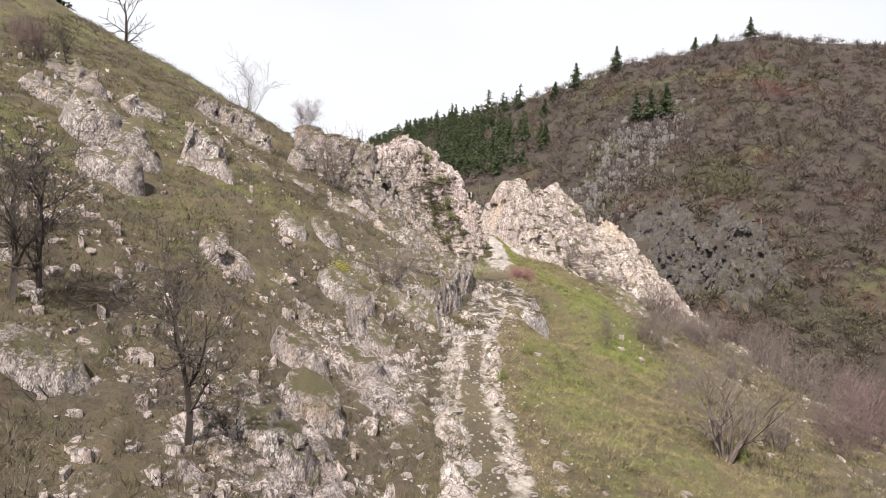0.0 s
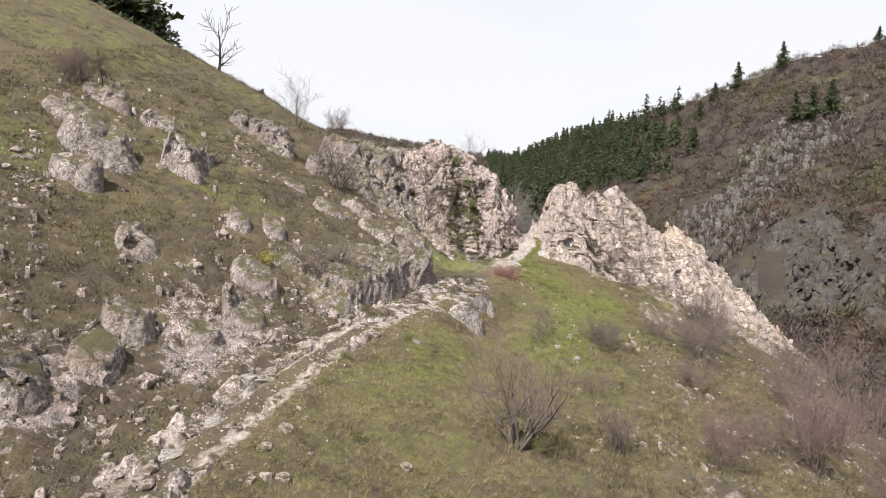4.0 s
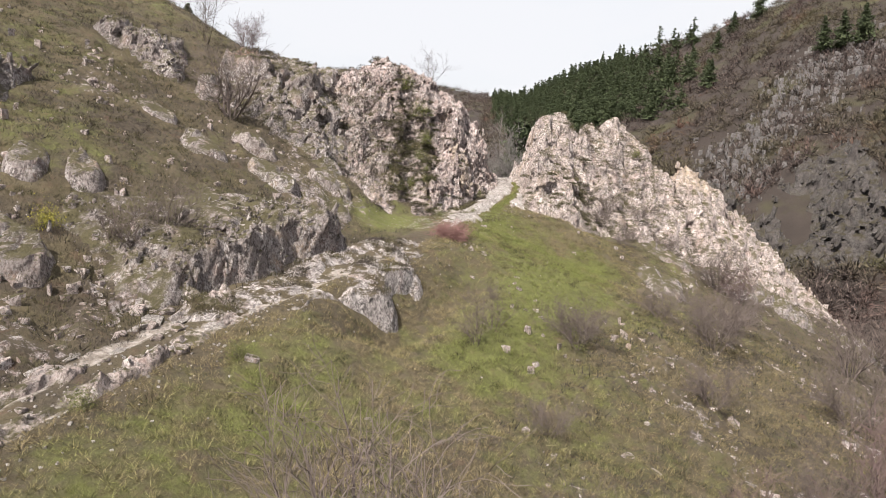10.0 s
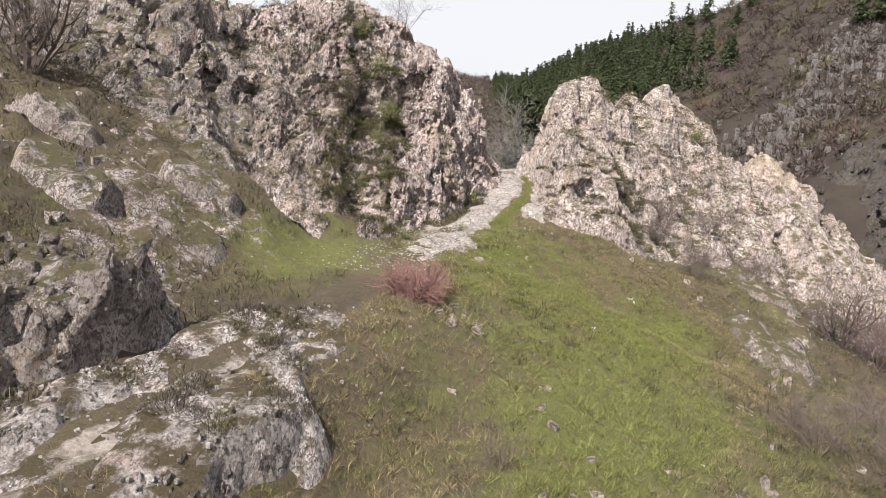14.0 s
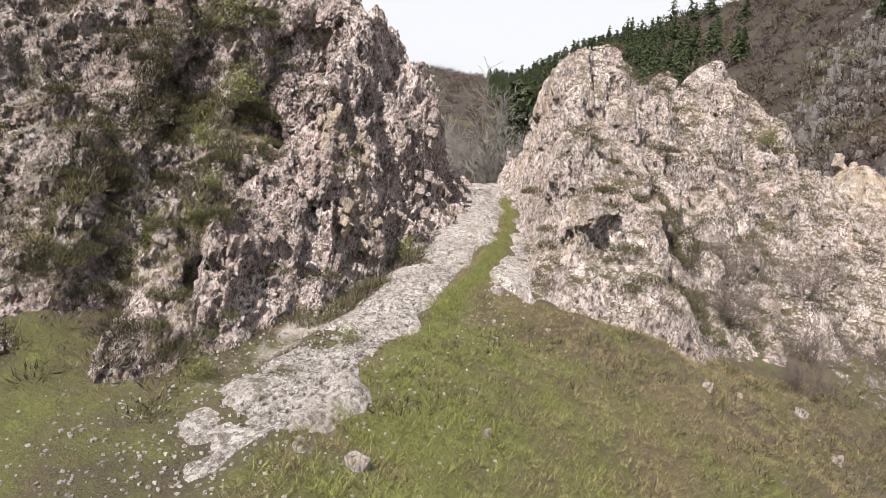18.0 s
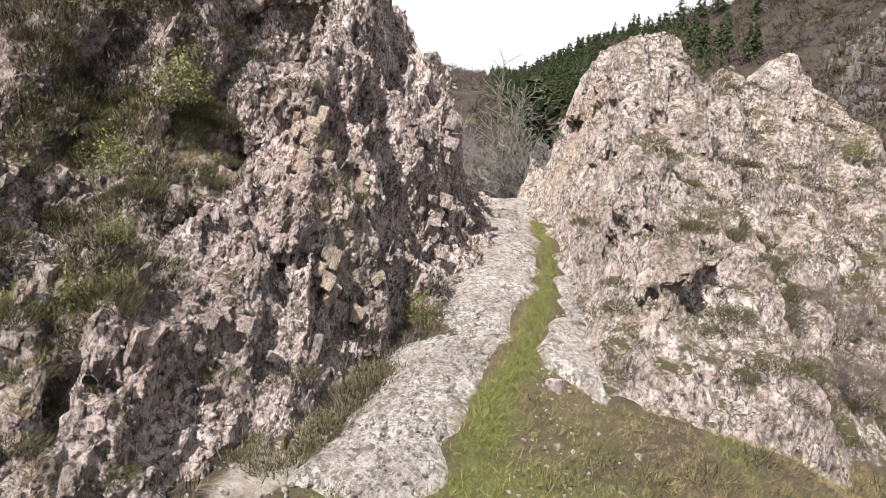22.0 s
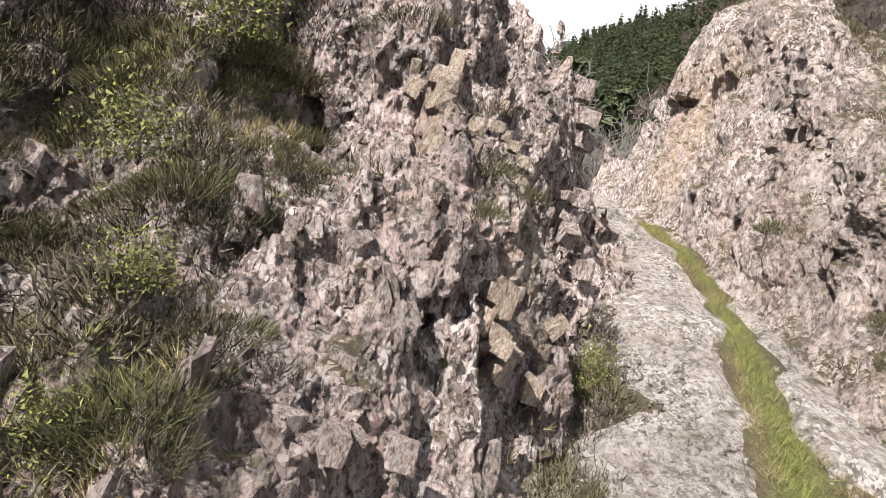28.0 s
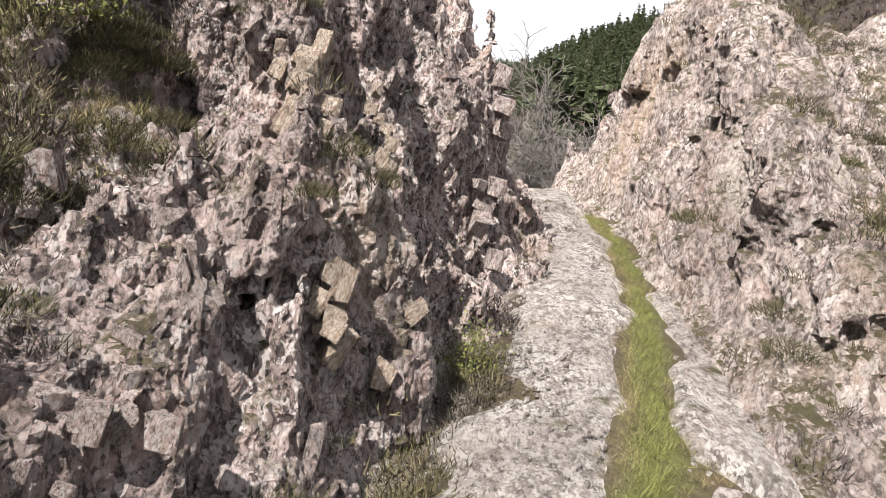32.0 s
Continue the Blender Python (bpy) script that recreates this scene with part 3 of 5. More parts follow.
M_SLAB = rock_material("half_grown_over_rock", 0.44, (0.14, 0.105, 0.062), (), 0.1, dark=(0.14, 0.122, 0.118), light=(0.42, 0.375, 0.36), ochre=0.15, streaks=0.4)

M_GROUND = material("dry_hill_grass", 0.95)
n = Net(M_GROUND)
dry = n.mix(n.noise(5.0, 8, None, 0.7), (0.030, 0.024, 0.014), (0.215, 0.172, 0.105))
dry = n.mix(n.span(n.noise(0.45, 5), 0.40, 0.58), dry, n.mix(n.noise(7, 6), (0.028, 0.022, 0.016), (0.145, 0.114, 0.082)))
lush = n.mix(n.noise(6.0, 8, None, 0.7), (0.050, 0.050, 0.020), (0.225, 0.23, 0.075))
g = n.math("ADD", n.attr("green"), n.span(n.noise(0.9, 8, None, 0.7), 0.3, 0.7, -0.5, 0.42))
c = n.mix(n.span(g, 0.2, 0.8), dry, lush)
brown = n.mix(n.noise(0.25, 8, None, 0.75), (0.018, 0.014, 0.012), (0.065, 0.05, 0.042))
brown = n.mix(n.span(n.noise(0.06, 6), 0.52, 0.7, 0, 0.7), brown, (0.075, 0.075, 0.028))
c = n.mix(n.span(n.noise(1.1, 6, None, 0.7), 0.56, 0.68, 0, 0.55), c, n.mix(n.noise(16, 5), (0.07, 0.04, 0.028), (0.22, 0.14, 0.10)))
c = n.mix(n.attr("wood"), c, brown)
st = n.math("ADD", n.attr("stony"), n.span(n.noise(1.7, 7, None, 0.7), 0.3, 0.7, -0.55, 0.40))
c = n.mix(n.span(st, 0.40, 0.62), c, rock_colours(n, light=(0.38, 0.31, 0.295), pale=(0.64, 0.58, 0.56)))
tr = n.math("ADD", n.attr("track"), n.span(n.noise(1.2, 6, None, 0.7), 0.3, 0.7, -0.42, 0.25))
c = n.mix(n.span(tr, 0.42, 0.70), c, n.mix(n.span(n.noise(4, 8, None, 0.7), 0.35, 0.65), (0.25, 0.205, 0.17), (0.56, 0.50, 0.455)))
n.colour(c)
n.bump(n.noise(3.5, 8, None, 0.75), 1.0, 0.25)


# ---------------------------------------------------------------- ground
def axis(lo, hi, h, end_lo, end_hi, grow):
    mid = np.arange(lo, hi + h / 2, h)
    out, s, v = [], h, hi
    while v < end_hi:
        s = min(s * grow, 6 if abs(v) < 430 else 60)
        v += s
        out.append(v)
    low, s, v = [], h, lo
    while v > end_lo:
        s = min(s * grow, 6 if abs(v) < 120 else 60)
        v -= s
        low.append(v)
    return np.concatenate((low[::-1], mid, out))


def ground_masks(x, y):
    d, zt = track_d(x, y)
    near = ramp(y, 92, 78) * ramp(x, 80, 60)
    band = np.exp(-((np.abs(d) - 0.8) / 0.55) ** 4)
    band = np.where(y > 56, band * (d < smooth_interp(y, PAVE_Y, PAVE_R) + 0.1), band)
    track = band * np.interp(y, (10, 17, 30, 36, 44, 48, 53, 57, 78, 84), (0.72, 0.72, 0.72, 0.75, 0.6, 0.1, 0.3, 0.8, 0.8, 0.3))
    green = 0.24 * ramp(d, 0.5, 3) * ramp(d, 26, 10) * near
    green = green + 0.6 * np.exp(-((x - 21.8) / 2.6) ** 2 - ((y - 52) / 7.5) ** 2) + 0.78 * np.exp(-((d - 8.5) / 2.2) ** 2) * ramp(y, 30, 38) * ramp(y, 58, 50)
    green = green + 0.30 * np.exp(-((d - 4.5) / 3.0) ** 2 - ((y - 25) / 6) ** 2) + 1.0 * np.exp(-((d + 2.8) / 2.4) ** 2 - ((y - 51) / 4.0) ** 2)
    green = green + 0.30 * ramp(-d, 6, 15) * ramp(y, 20, 34) * (1 - 0.8 * ramp(y, 40, 46) * ramp(-d, 24, 16)) + 0.22 * ramp(fbm(x / 5, y / 5, 0, 3, 77), 0.0, 0.6)
    strip = smooth_interp(y, PAVE_Y, PAVE_R) + 0.4
    green = green + 0.75 * np.exp(-((d - strip) / 0.3) ** 2) * ramp(y, 54, 58)
    rib = fbm((x + 0.35 * y) / 2.4, (y - 0.2 * x) / 6.0, 0, 4, 55)
    stony = np.where(d < 0, (0.22 + 0.20 * ramp(-d, 12, 6) + 0.16 * ramp(y, 41, 45) * ramp(-d, 22, 15)) * ramp(rib, -0.05, 0.5) * ramp(-d, 0.5, 3) * ramp(-d, 42, 22), 0.42 * ramp(rib, -0.1, 0.5) * ramp(d, 9, 16))
    stony = stony + 0.35 * np.exp(-((d + 4.0) / 3.0) ** 2) * ramp(y, 34, 26)
    stony = stony * ramp(np.abs(d + 0.2), 0.2, 1.5)
    wood = 1 - near
    wood = np.where((x < 8) & (y < 110), wood * 0.2, wood)
    return dict(track=track * near, green=np.clip(green, 0, 1), stony=stony * near, wood=wood)


gx = axis(-6, 40, 0.24, -1500, 1700, 1.07)
gy = axis(12, 74, 0.24, -400, 2300, 1.07)
GX, GY = np.meshgrid(gx, gy, indexing="ij")
GZ = land(GX, GY)
masks = ground_masks(GX, GY)
e, cval, tilt = cells(GX / 0.7, GY / 1.1, GZ * 0, 90)
lift = ramp(masks["stony"] + 0.35 * fbm(GX / 0.8, GY / 1.2, 0, 3, 66), 0.25, 0.55)
GZ = GZ + lift * (0.32 * cval + 0.5 * tilt) * ramp(np.hypot(GX - 18, GY - 30), 90, 70)
nx, ny = GX.shape
i, j = np.meshgrid(np.arange(nx - 1), np.arange(ny - 1), indexing="ij")
quads = np.stack((i * ny + j, (i + 1) * ny + j, (i + 1) * ny + j + 1, i * ny + j + 1), -1).reshape(-1, 4)
me = mesh_from("ground", np.stack((GX, GY, GZ), -1).reshape(-1, 3), quads, True)
for key, v in masks.items():
    attribute(me, key, v.ravel())
me.materials.append(M_GROUND)
ground = tagged(new("ground", me), "stony hillside of dry grass with a worn cart track", "ground", kind="structure")


def crag(name, fn, lo, hi, h, label, rough=1.0, mat=M_SCRUB, detail=None, group="rock crags"):
    me = crag_mesh(name, fn, lo, hi, h, rough, detail)
    me.materials.append(mat)
    return tagged(new(name, me), label, "rock", group=group)


nose = crag("rock_crag", crag_nose, (8, 53, 3.5), (26.5, 76, 18), 0.15, "tall fractured grey quartzite crag with steep dark ribs", 1.05, M_ROCK, detail=(15.0, 24, 66, 12.5))
wall = crag("rock_crag", crag_wall, (-0.5, 51, 7), (14, 72, 18.5), 0.2, "broken grey rock wall with ochre staining on the slope", 1.1)
upper = crag("rock_crag", crag_upper, (-8, 51.5, 10), (3.5, 64, 19.5), 0.2, "weathered grey outcrop high on the grassy slope", 1.15)
spire = crag("rock_crag", crag_spire, (23, 54, -8), (50, 87, 14), 0.2, "pale jagged twin-peaked rock spire beside the track", 0.85, M_SPIRE, detail=(23, 31, 68, 9))
tail = crag("rock_crag", crag_tail, (37, 63, -12), (62, 84, 10), 0.22, "buff jagged rock rib running down the slope", 0.8, M_SPIRE)
ledge = crag("rock_ledge", crag_ledge, (0, 31.5, 1), (16, 48, 9), 0.13, "low undercut rock ledge above the cart track", 0.55)
slab = crag("rock_slab", crag_slab, (8, 31.5, 0), (19.5, 46, 6), 0.12, "worn pale rock slab carrying the cart track", 0.24, M_SLAB)
pave = crag("rock_slab", crag_pave, (16, 51.5, 3), (29.5, 83, 8), 0.13, "bare pale bedrock bands of the cart track in the gap", 0.13, M_PALE, detail=(16, 30, 70, 9))
lane = crag("rock_slab", crag_lane, (1, 9.5, -1), (14, 34.5, 5.5), 0.13, "worn bedrock showing in the wheel tracks", 0.36, M_SPIRE)
knob = crag("boulder", crag_knob, (-6.5, 37.3, 7), (1.0, 46, 14.5), 0.14, "rounded grey boulder bedded in the slope", 0.95)
dome = crag("rock_crag", crag_dome, (70, 112, -32), (122, 166, 24), 0.7, "bulky dark lichened crag on the far valley side", 2.6, M_FAR_ROCK)

OUTCROPS = ((9.4, 47.6, 1.6, 1.3, 0.7), (6.0, 46.6, 1.5, 1.2, 0.8), (2.8, 48.2, 1.4, 1.1, 0.7), (7.6, 50.6, 1.6, 1.0, 0.8), (11.8, 51.2, 1.5, 1.2, 0.7), (12.6, 48.2, 1.2, 1.0, 0.5),
            (-7.0, 38.9, 2.5, 1.8, 1.5), (-10.0, 41.8, 2.2, 1.4, 0.7), (-6.9, 47.8, 1.5, 1.1, 0.6), (-10.6, 47.1, 1.9, 1.0, 0.6), (2.0, 37.8, 0.9, 1.4, 0.9),
            (3.8, 38.6, 0.9, 1.0, 1.0), (-6.4, 34.9, 1.4, 1.1, 0.8), (4.4, 32.6, 1.5, 1.3, 0.9), (1.6, 23.6, 1.1, 1.5, 1.0), (1.8, 20.4, 1.2, 1.6, 1.2),
            (4.9, 28.6, 1.2, 1.4, 0.8), (3.9, 25.6, 1.1, 1.2, 0.7), (-4.9, 17.8, 1.4, 1.0, 0.9), (0.6, 17.6, 1.2, 1.4, 1.0), (-1.0, 30.5, 1.3, 1.2, 0.7),
            (36.2, 63.5, 2.4, 2.0, 0.9), (41.0, 63.6, 2.4, 2.2, 0.9), (46.3, 65.3, 2.6, 2.2, 0.9), (33.5, 56.0, 1.8, 2.2, 0.6), (52.3, 63.0, 2.6, 2.0, 0.8))
OUT = []
for x, y, rx, ry, h in OUTCROPS:
    z = float(land(np.array(x), np.array(y), False))
    m = 1.5 * max(rx, ry)
    OUT.append(crag("rock_outcrop", outcrop(x, y, rx, ry, 1.15 * h), (x - m, y - m, z - 2.2), (x + m, y + m, z + 3.2), 0.13 if y < 36 else 0.16,
         "low fractured grey outcrop breaking through the turf", 0.75, group="outcrops on the slope"))


# ---------------------------------------------------------------- plants
def part(name, me, mat, parent, label=""):
    me.materials.clear()
    me.materials.append(mat)
    ob = new(name, me)
    ob.parent = parent
    return tagged(ob, label) if label else ob


def tubes(segs):
    """Three-sided tapered tubes: rows of x0 y0 z0 x1 y1 z1 r0 r1."""
    s = np.asarray(segs, np.float64)
    a, b = s[:, :3], s[:, 3:6]
    d = b - a
    d /= np.maximum(np.linalg.norm(d, axis=1), 1e-6)[:, None]
    side = np.cross(d, np.where(np.abs(d[:, 2:]) > 0.9, (1.0, 0, 0), (0, 0, 1.0)))
    side /= np.linalg.norm(side, axis=1)[:, None]
    other = np.cross(d, side)
    v = []
    for end, r in ((a, s[:, 6]), (b, s[:, 7])):
        for k in range(3):
            w = 2 * math.pi * k / 3
            v.append(end + r[:, None] * (math.cos(w) * side + math.sin(w) * other))
    v = np.stack(v, 1).reshape(-1, 3)
    f = np.array([(0, 1, 4), (0, 4, 3), (1, 2, 5), (1, 5, 4), (2, 0, 3), (2, 3, 5)])
    return v, (np.arange(len(s))[:, None, None] * 6 + f).reshape(-1, 3)


def grow(rng, start, way, length, radius, level, out, kids, bend, lift):
    """A crooked branch with its side branches, as tube rows by level."""
    steps = 5 if level == 0 else 4
    p, d, r = np.array(start, float), np.array(way, float), radius
    for k in range(steps):
        d = d + rng.normal(0, bend, 3) + np.array((0, 0, lift))
        d /= np.linalg.norm(d)
        q = p + d * length / steps
        r2 = radius * (1 - 0.8 * (k + 1) / steps)
        out.append((*p, *q, max(r, 0.004), max(r2, 0.003), level))
        if level < len(kids) and k >= (1 if level == 0 else 0):
            for _ in range(kids[level]):
                w = rng.normal(0, 1, 3)
                w -= d * w.dot(d)
                w /= np.linalg.norm(w) + 1e-6
                t = rng.uniform(0.4, 0.95)
                grow(rng, p + (q - p) * rng.uniform(0, 1), d * t + w * (1.1 - 0.5 * t) + np.array((0, 0, 0.15)), length * rng.uniform(0.35, 0.6), r2 * 0.6 + 0.002, level + 1, out,
                     kids, bend * 1.2, lift)
        p, r = q, r2


def wood_material(name, dark, light, rough=0.9):
    m = material(name, rough)
    n = Net(m)
    c = n.mix(n.noise(3.0, 5, None, 0.7), dark, light)
    n.colour(n.mix(n.span(n.random(), 0, 1, 0, 0.35), c, light))
    return m


M_TWIG = wood_material("grey_brown_twigs", (0.06, 0.045, 0.04), (0.17, 0.135, 0.12))
M_RED = wood_material("reddish_twigs", (0.07, 0.045, 0.044), (0.18, 0.125, 0.118))
M_RUST = wood_material("rust_canes", (0.12, 0.06, 0.055), (0.30, 0.17, 0.155))
M_BARK = wood_material("dark_bark", (0.025, 0.02, 0.018), (0.085, 0.068, 0.06))
M_PALEWOOD = wood_material("bleached_branches", (0.085, 0.074, 0.068), (0.25, 0.225, 0.212))


def bare(name, seed, stems, height, kids, spread, mats, label, category, m, thick=0.03, bend=0.16, lift=0.05):
    """A leafless shrub or tree: an Empty at its foot with its stems and twigs."""
    rng = np.random.default_rng(seed)
    rows = []
    for k in range(stems):
        w = 2 * math.pi * (k + rng.uniform(0, 0.6)) / stems
        lean = spread * rng.uniform(0.4, 1.0)
        way = (math.cos(w) * lean, math.sin(w) * lean, 1.0)
        base = (0.12 * math.cos(w) * (stems > 1), 0.12 * math.sin(w) * (stems > 1), -0.12)
        grow(rng, base, way / np.linalg.norm(way), height * rng.uniform(0.75, 1.05), thick * rng.uniform(0.7, 1.2), 0, rows, kids, bend, lift)
    rows = np.array(rows)
    rows[:, 6:8] = np.maximum(rows[:, 6:8], (0.003 if thick > 0.2 else 0.0016) * height)
    ob = tagged(new(name), label, category)
    ob.empty_display_size = 0.2
    ob.matrix_world = m
    main = rows[rows[:, 8] == 0][:, :8]
    name = "trunk" if thick > 0.06 else "stem"
    if stems < 20:
        for k in range(stems):
            part(name, mesh_from(name, *tubes(main[k * 5:k * 5 + 5])), mats[0], ob)
    else:
        part("tangle", mesh_from("tangle", *tubes(main)), mats[0], ob)
    part("crown", mesh_from("crown", *tubes(rows[rows[:, 8] > 0][:, :8])), mats[1], ob)
    return ob


def crag_z(x, y):
    """The top of ground and rock."""
    x, y = np.asarray(x, float), np.asarray(y, float)
    z = land(x, y)
    for fn in (crag_nose, crag_wall, crag_upper, crag_spire, crag_tail):
        z = np.maximum(z, np.where((y > 50) & (y < 84), fn(x, y), -99))
    return z


def at(x, y, turn=0.0, s=1.0, sink=0.0, sz=1.0):
    return pose(x, y, float(crag_z(x, y)) - sink, 0, 0, turn) @ Matrix.Diagonal((s, s, s * sz, 1))


# templates, each standing at its first place
T_SHRUB = bare("shrub", 1, 9, 2.6, (2, 2), 0.55, (M_TWIG, M_TWIG), "bare grey-brown many-stemmed shrub on the grass", "shrub", at(17.2, 21.6, 0, 1.55), 0.04)
T_DENSE = bare("shrub", 2, 11, 2.0, (2, 3), 0.85, (M_TWIG, M_TWIG), "dense leafless grey-brown thicket shrub", "shrub", at(32.8, 44.3, 0, 1.3), 0.018)
T_RED = bare("shrub", 3, 10, 2.0, (2, 3), 0.6, (M_RED, M_RED), "dense leafless reddish-purple shrub", "shrub", at(27.0, 25.9, 0, 1.3), 0.016)
T_THIN = bare("shrub", 4, 5, 2.0, (2, 2), 0.4, (M_TWIG, M_TWIG), "thin bare sapling clump in the grass", "shrub", at(20.1, 36.2, 0, 1.0), 0.02)
T_SMALL = bare("small_tree", 5, 1, 4.4, (2, 3, 2), 0.12, (M_BARK, M_BARK), "crooked leafless small tree with dark bark", "tree", at(-1.4, 15.9, 40, 0.95), 0.14, 0.20, 0.02)
T_DEAD = bare("dead_tree", 16, 1, 8.0, (2, 2), 0.05, (M_BARK, M_BARK), "dark bare dead tree on the skyline", "tree", at(-14.0, 84.0, 0, 1.0), 0.30, 0.09, 0.02)
T_GREY = bare("bare_tree", 7, 2, 6.3, (3, 3, 2), 0.42, (M_PALEWOOD, M_PALEWOOD), "pale grey leafless tree with several trunks", "tree", at(24.0, 92.0, 0, 1.25), 0.15, 0.15, 0.03)
T_BRAMBLE = bare("bramble", 8, 90, 0.75, (3,), 1.15, (M_RUST, M_RUST), "low tangled rust-red bramble patch beside the track", "shrub", at(19.1, 47.6, 0, 1.6), 0.016, 0.3, -0.05)

for kind, group, spots in (
    (T_SHRUB, "bare shrubs", ((21.8, 24.0, 70, 0.55), (5.6, 52.6, 20, 1.1), (-12.5, 47.8, 50, 0.5), (-14.4, 51.2, 0, 0.45), (6.9, 35.4, 120, 0.6), (7.8, 37.0, 200, 0.7),
                              (44.5, 52.0, 10, 1.1), (53.0, 59.9, 80, 1.2), (39.4, 61.0, 150, 0.9))),
    (T_DENSE, "bare shrubs", ((24.5, 38.2, 40, 0.75), (29.8, 36.7, 90, 0.75), (33.6, 46.5, 200, 1.0), (36.0, 50.0, 20, 0.9), (30.5, 46.5, 60, 0.7), (43.3, 36.3, 0, 1.4), (47.5, 47.0, 30, 1.4),
                              (25.0, 39.4, 100, 0.45), (31.5, 31.0, 70, 0.8), (56.0, 50.0, 60, 1.6), (22.4, 31.6, 10, 0.5), (37.5, 40.0, 75, 1.2), (30.9, 63.6, 10, 0.5), (31.9, 66.2, 80, 0.55), (33.6, 64.2, 140, 0.5), (34.9, 67.2, 200, 0.55), (36.4, 65.0, 30, 0.6), (32.2, 61.6, 90, 0.45))),
    (T_RED, "bare shrubs", ((33.5, 30.2, 100, 1.5), (36.5, 33.5, 190, 1.2), (40.5, 60.0, 200, 1.0), (34.5, 24.5, 20, 1.4),
                            (4.2, 61.5, 0, 0.9), (-13.0, 46.8, 0, 0.9))),
    (T_THIN, "sapling clumps", ((20.9, 37.8, 50, 0.8), (23.9, 39.0, 10, 0.75), (21.0, 41.0, 90, 0.45), (-0.5, 66.5, 30, 2.0), (17.2, 69.0, 60, 1.15), (19.2, 18.2, 10, 0.7))),
    (T_SMALL, "small bare trees", ((-6.2, 20.6, 10, 1.0), (-5.6, 21.2, 200, 0.95), (-11.4, 48.4, 60, 0.6))),
    (T_GREY, "pale bare trees", ((21.2, 95.0, 90, 1.15), (28.0, 93.0, 200, 1.25), (31.5, 96.0, 20, 1.3), (35.5, 98.0, 10, 1.2))),
):
    tagged(kind, group=group)
    for x, y, turn, s in spots:
        copy_thing(kind, at(x, y, turn, s))


# conifers
M_NEEDLE = material("dark_pine_needles", 0.8)
n = Net(M_NEEDLE)
c = n.mix(n.island(), (0.018, 0.026, 0.012), (0.085, 0.102, 0.048))
n.colour(n.mix(n.span(n.random(), 0, 1, 0, 0.4), c, (0.05, 0.065, 0.025)))


def crown_rows(rng, height, whorls, per, reach, first):
    """Needle sprays of a conifer: drooping tapered blades, as triangles."""
    v, f = [], []
    for k in range(whorls):
        t0 = first + (1 - first) * k / whorls
        r = 1.15 * reach * (1 - t0) ** 0.95 * rng.uniform(0.7, 1.15) + 0.12
        for b in range(per):
            t = min(0.99, t0 + (1 - first) / whorls * rng.uniform(-0.6, 0.6))
            w = rng.uniform(0, 2 * math.pi)
            l = r * rng.uniform(0.6, 1.1)
            cw, sw = math.cos(w), math.sin(w)
            z = height * t + rng.uniform(-0.2, 0.2)
            for g in range(5):
                q = (g + 0.6) / 5 * l
                size = 0.34 * (1.15 - 0.5 * g / 5) * (0.6 + 0.25 * reach) * (0.3 + 0.6 * (1 - t))
                c0 = np.array((cw * q, sw * q, z - 0.16 * q * q / max(l, 0.1) + 0.12 * l * (g / 5)))
                for h in range(3):
                    tri = c0 + rng.normal(0, 1, (3, 3)) * (size, size, size * 0.8)
                    f.append((len(v), len(v) + 1, len(v) + 2))
                    v.extend(tri)
    return np.array(v), np.array(f)


def pine(seed, height, reach, first, m, label):
    rng = np.random.default_rng(seed)
    ob = tagged(new("pine_tree"), label, "tree", group="pines")
    ob.matrix_world = m
    trunk = [(0, 0, -0.3, 0, 0, height * 0.5, 0.20, 0.13), (0, 0, height * 0.5, 0, 0, height * 0.97, 0.13, 0.03)]
    for k in range(14):
        t, w = rng.uniform(first * 0.7, 0.9), rng.uniform(0, 6.3)
        r = reach * (1 - t) ** 0.8
        trunk.append((0, 0, height * t, math.cos(w) * r, math.sin(w) * r, height * t + 0.1 * r, 0.05, 0.015))
    part("trunk", mesh_from("trunk", *tubes(trunk)), M_BARK, ob)
    part("crown", mesh_from("crown", *crown_rows(rng, height, 15, 7, reach, first)), M_NEEDLE, ob)
    return ob


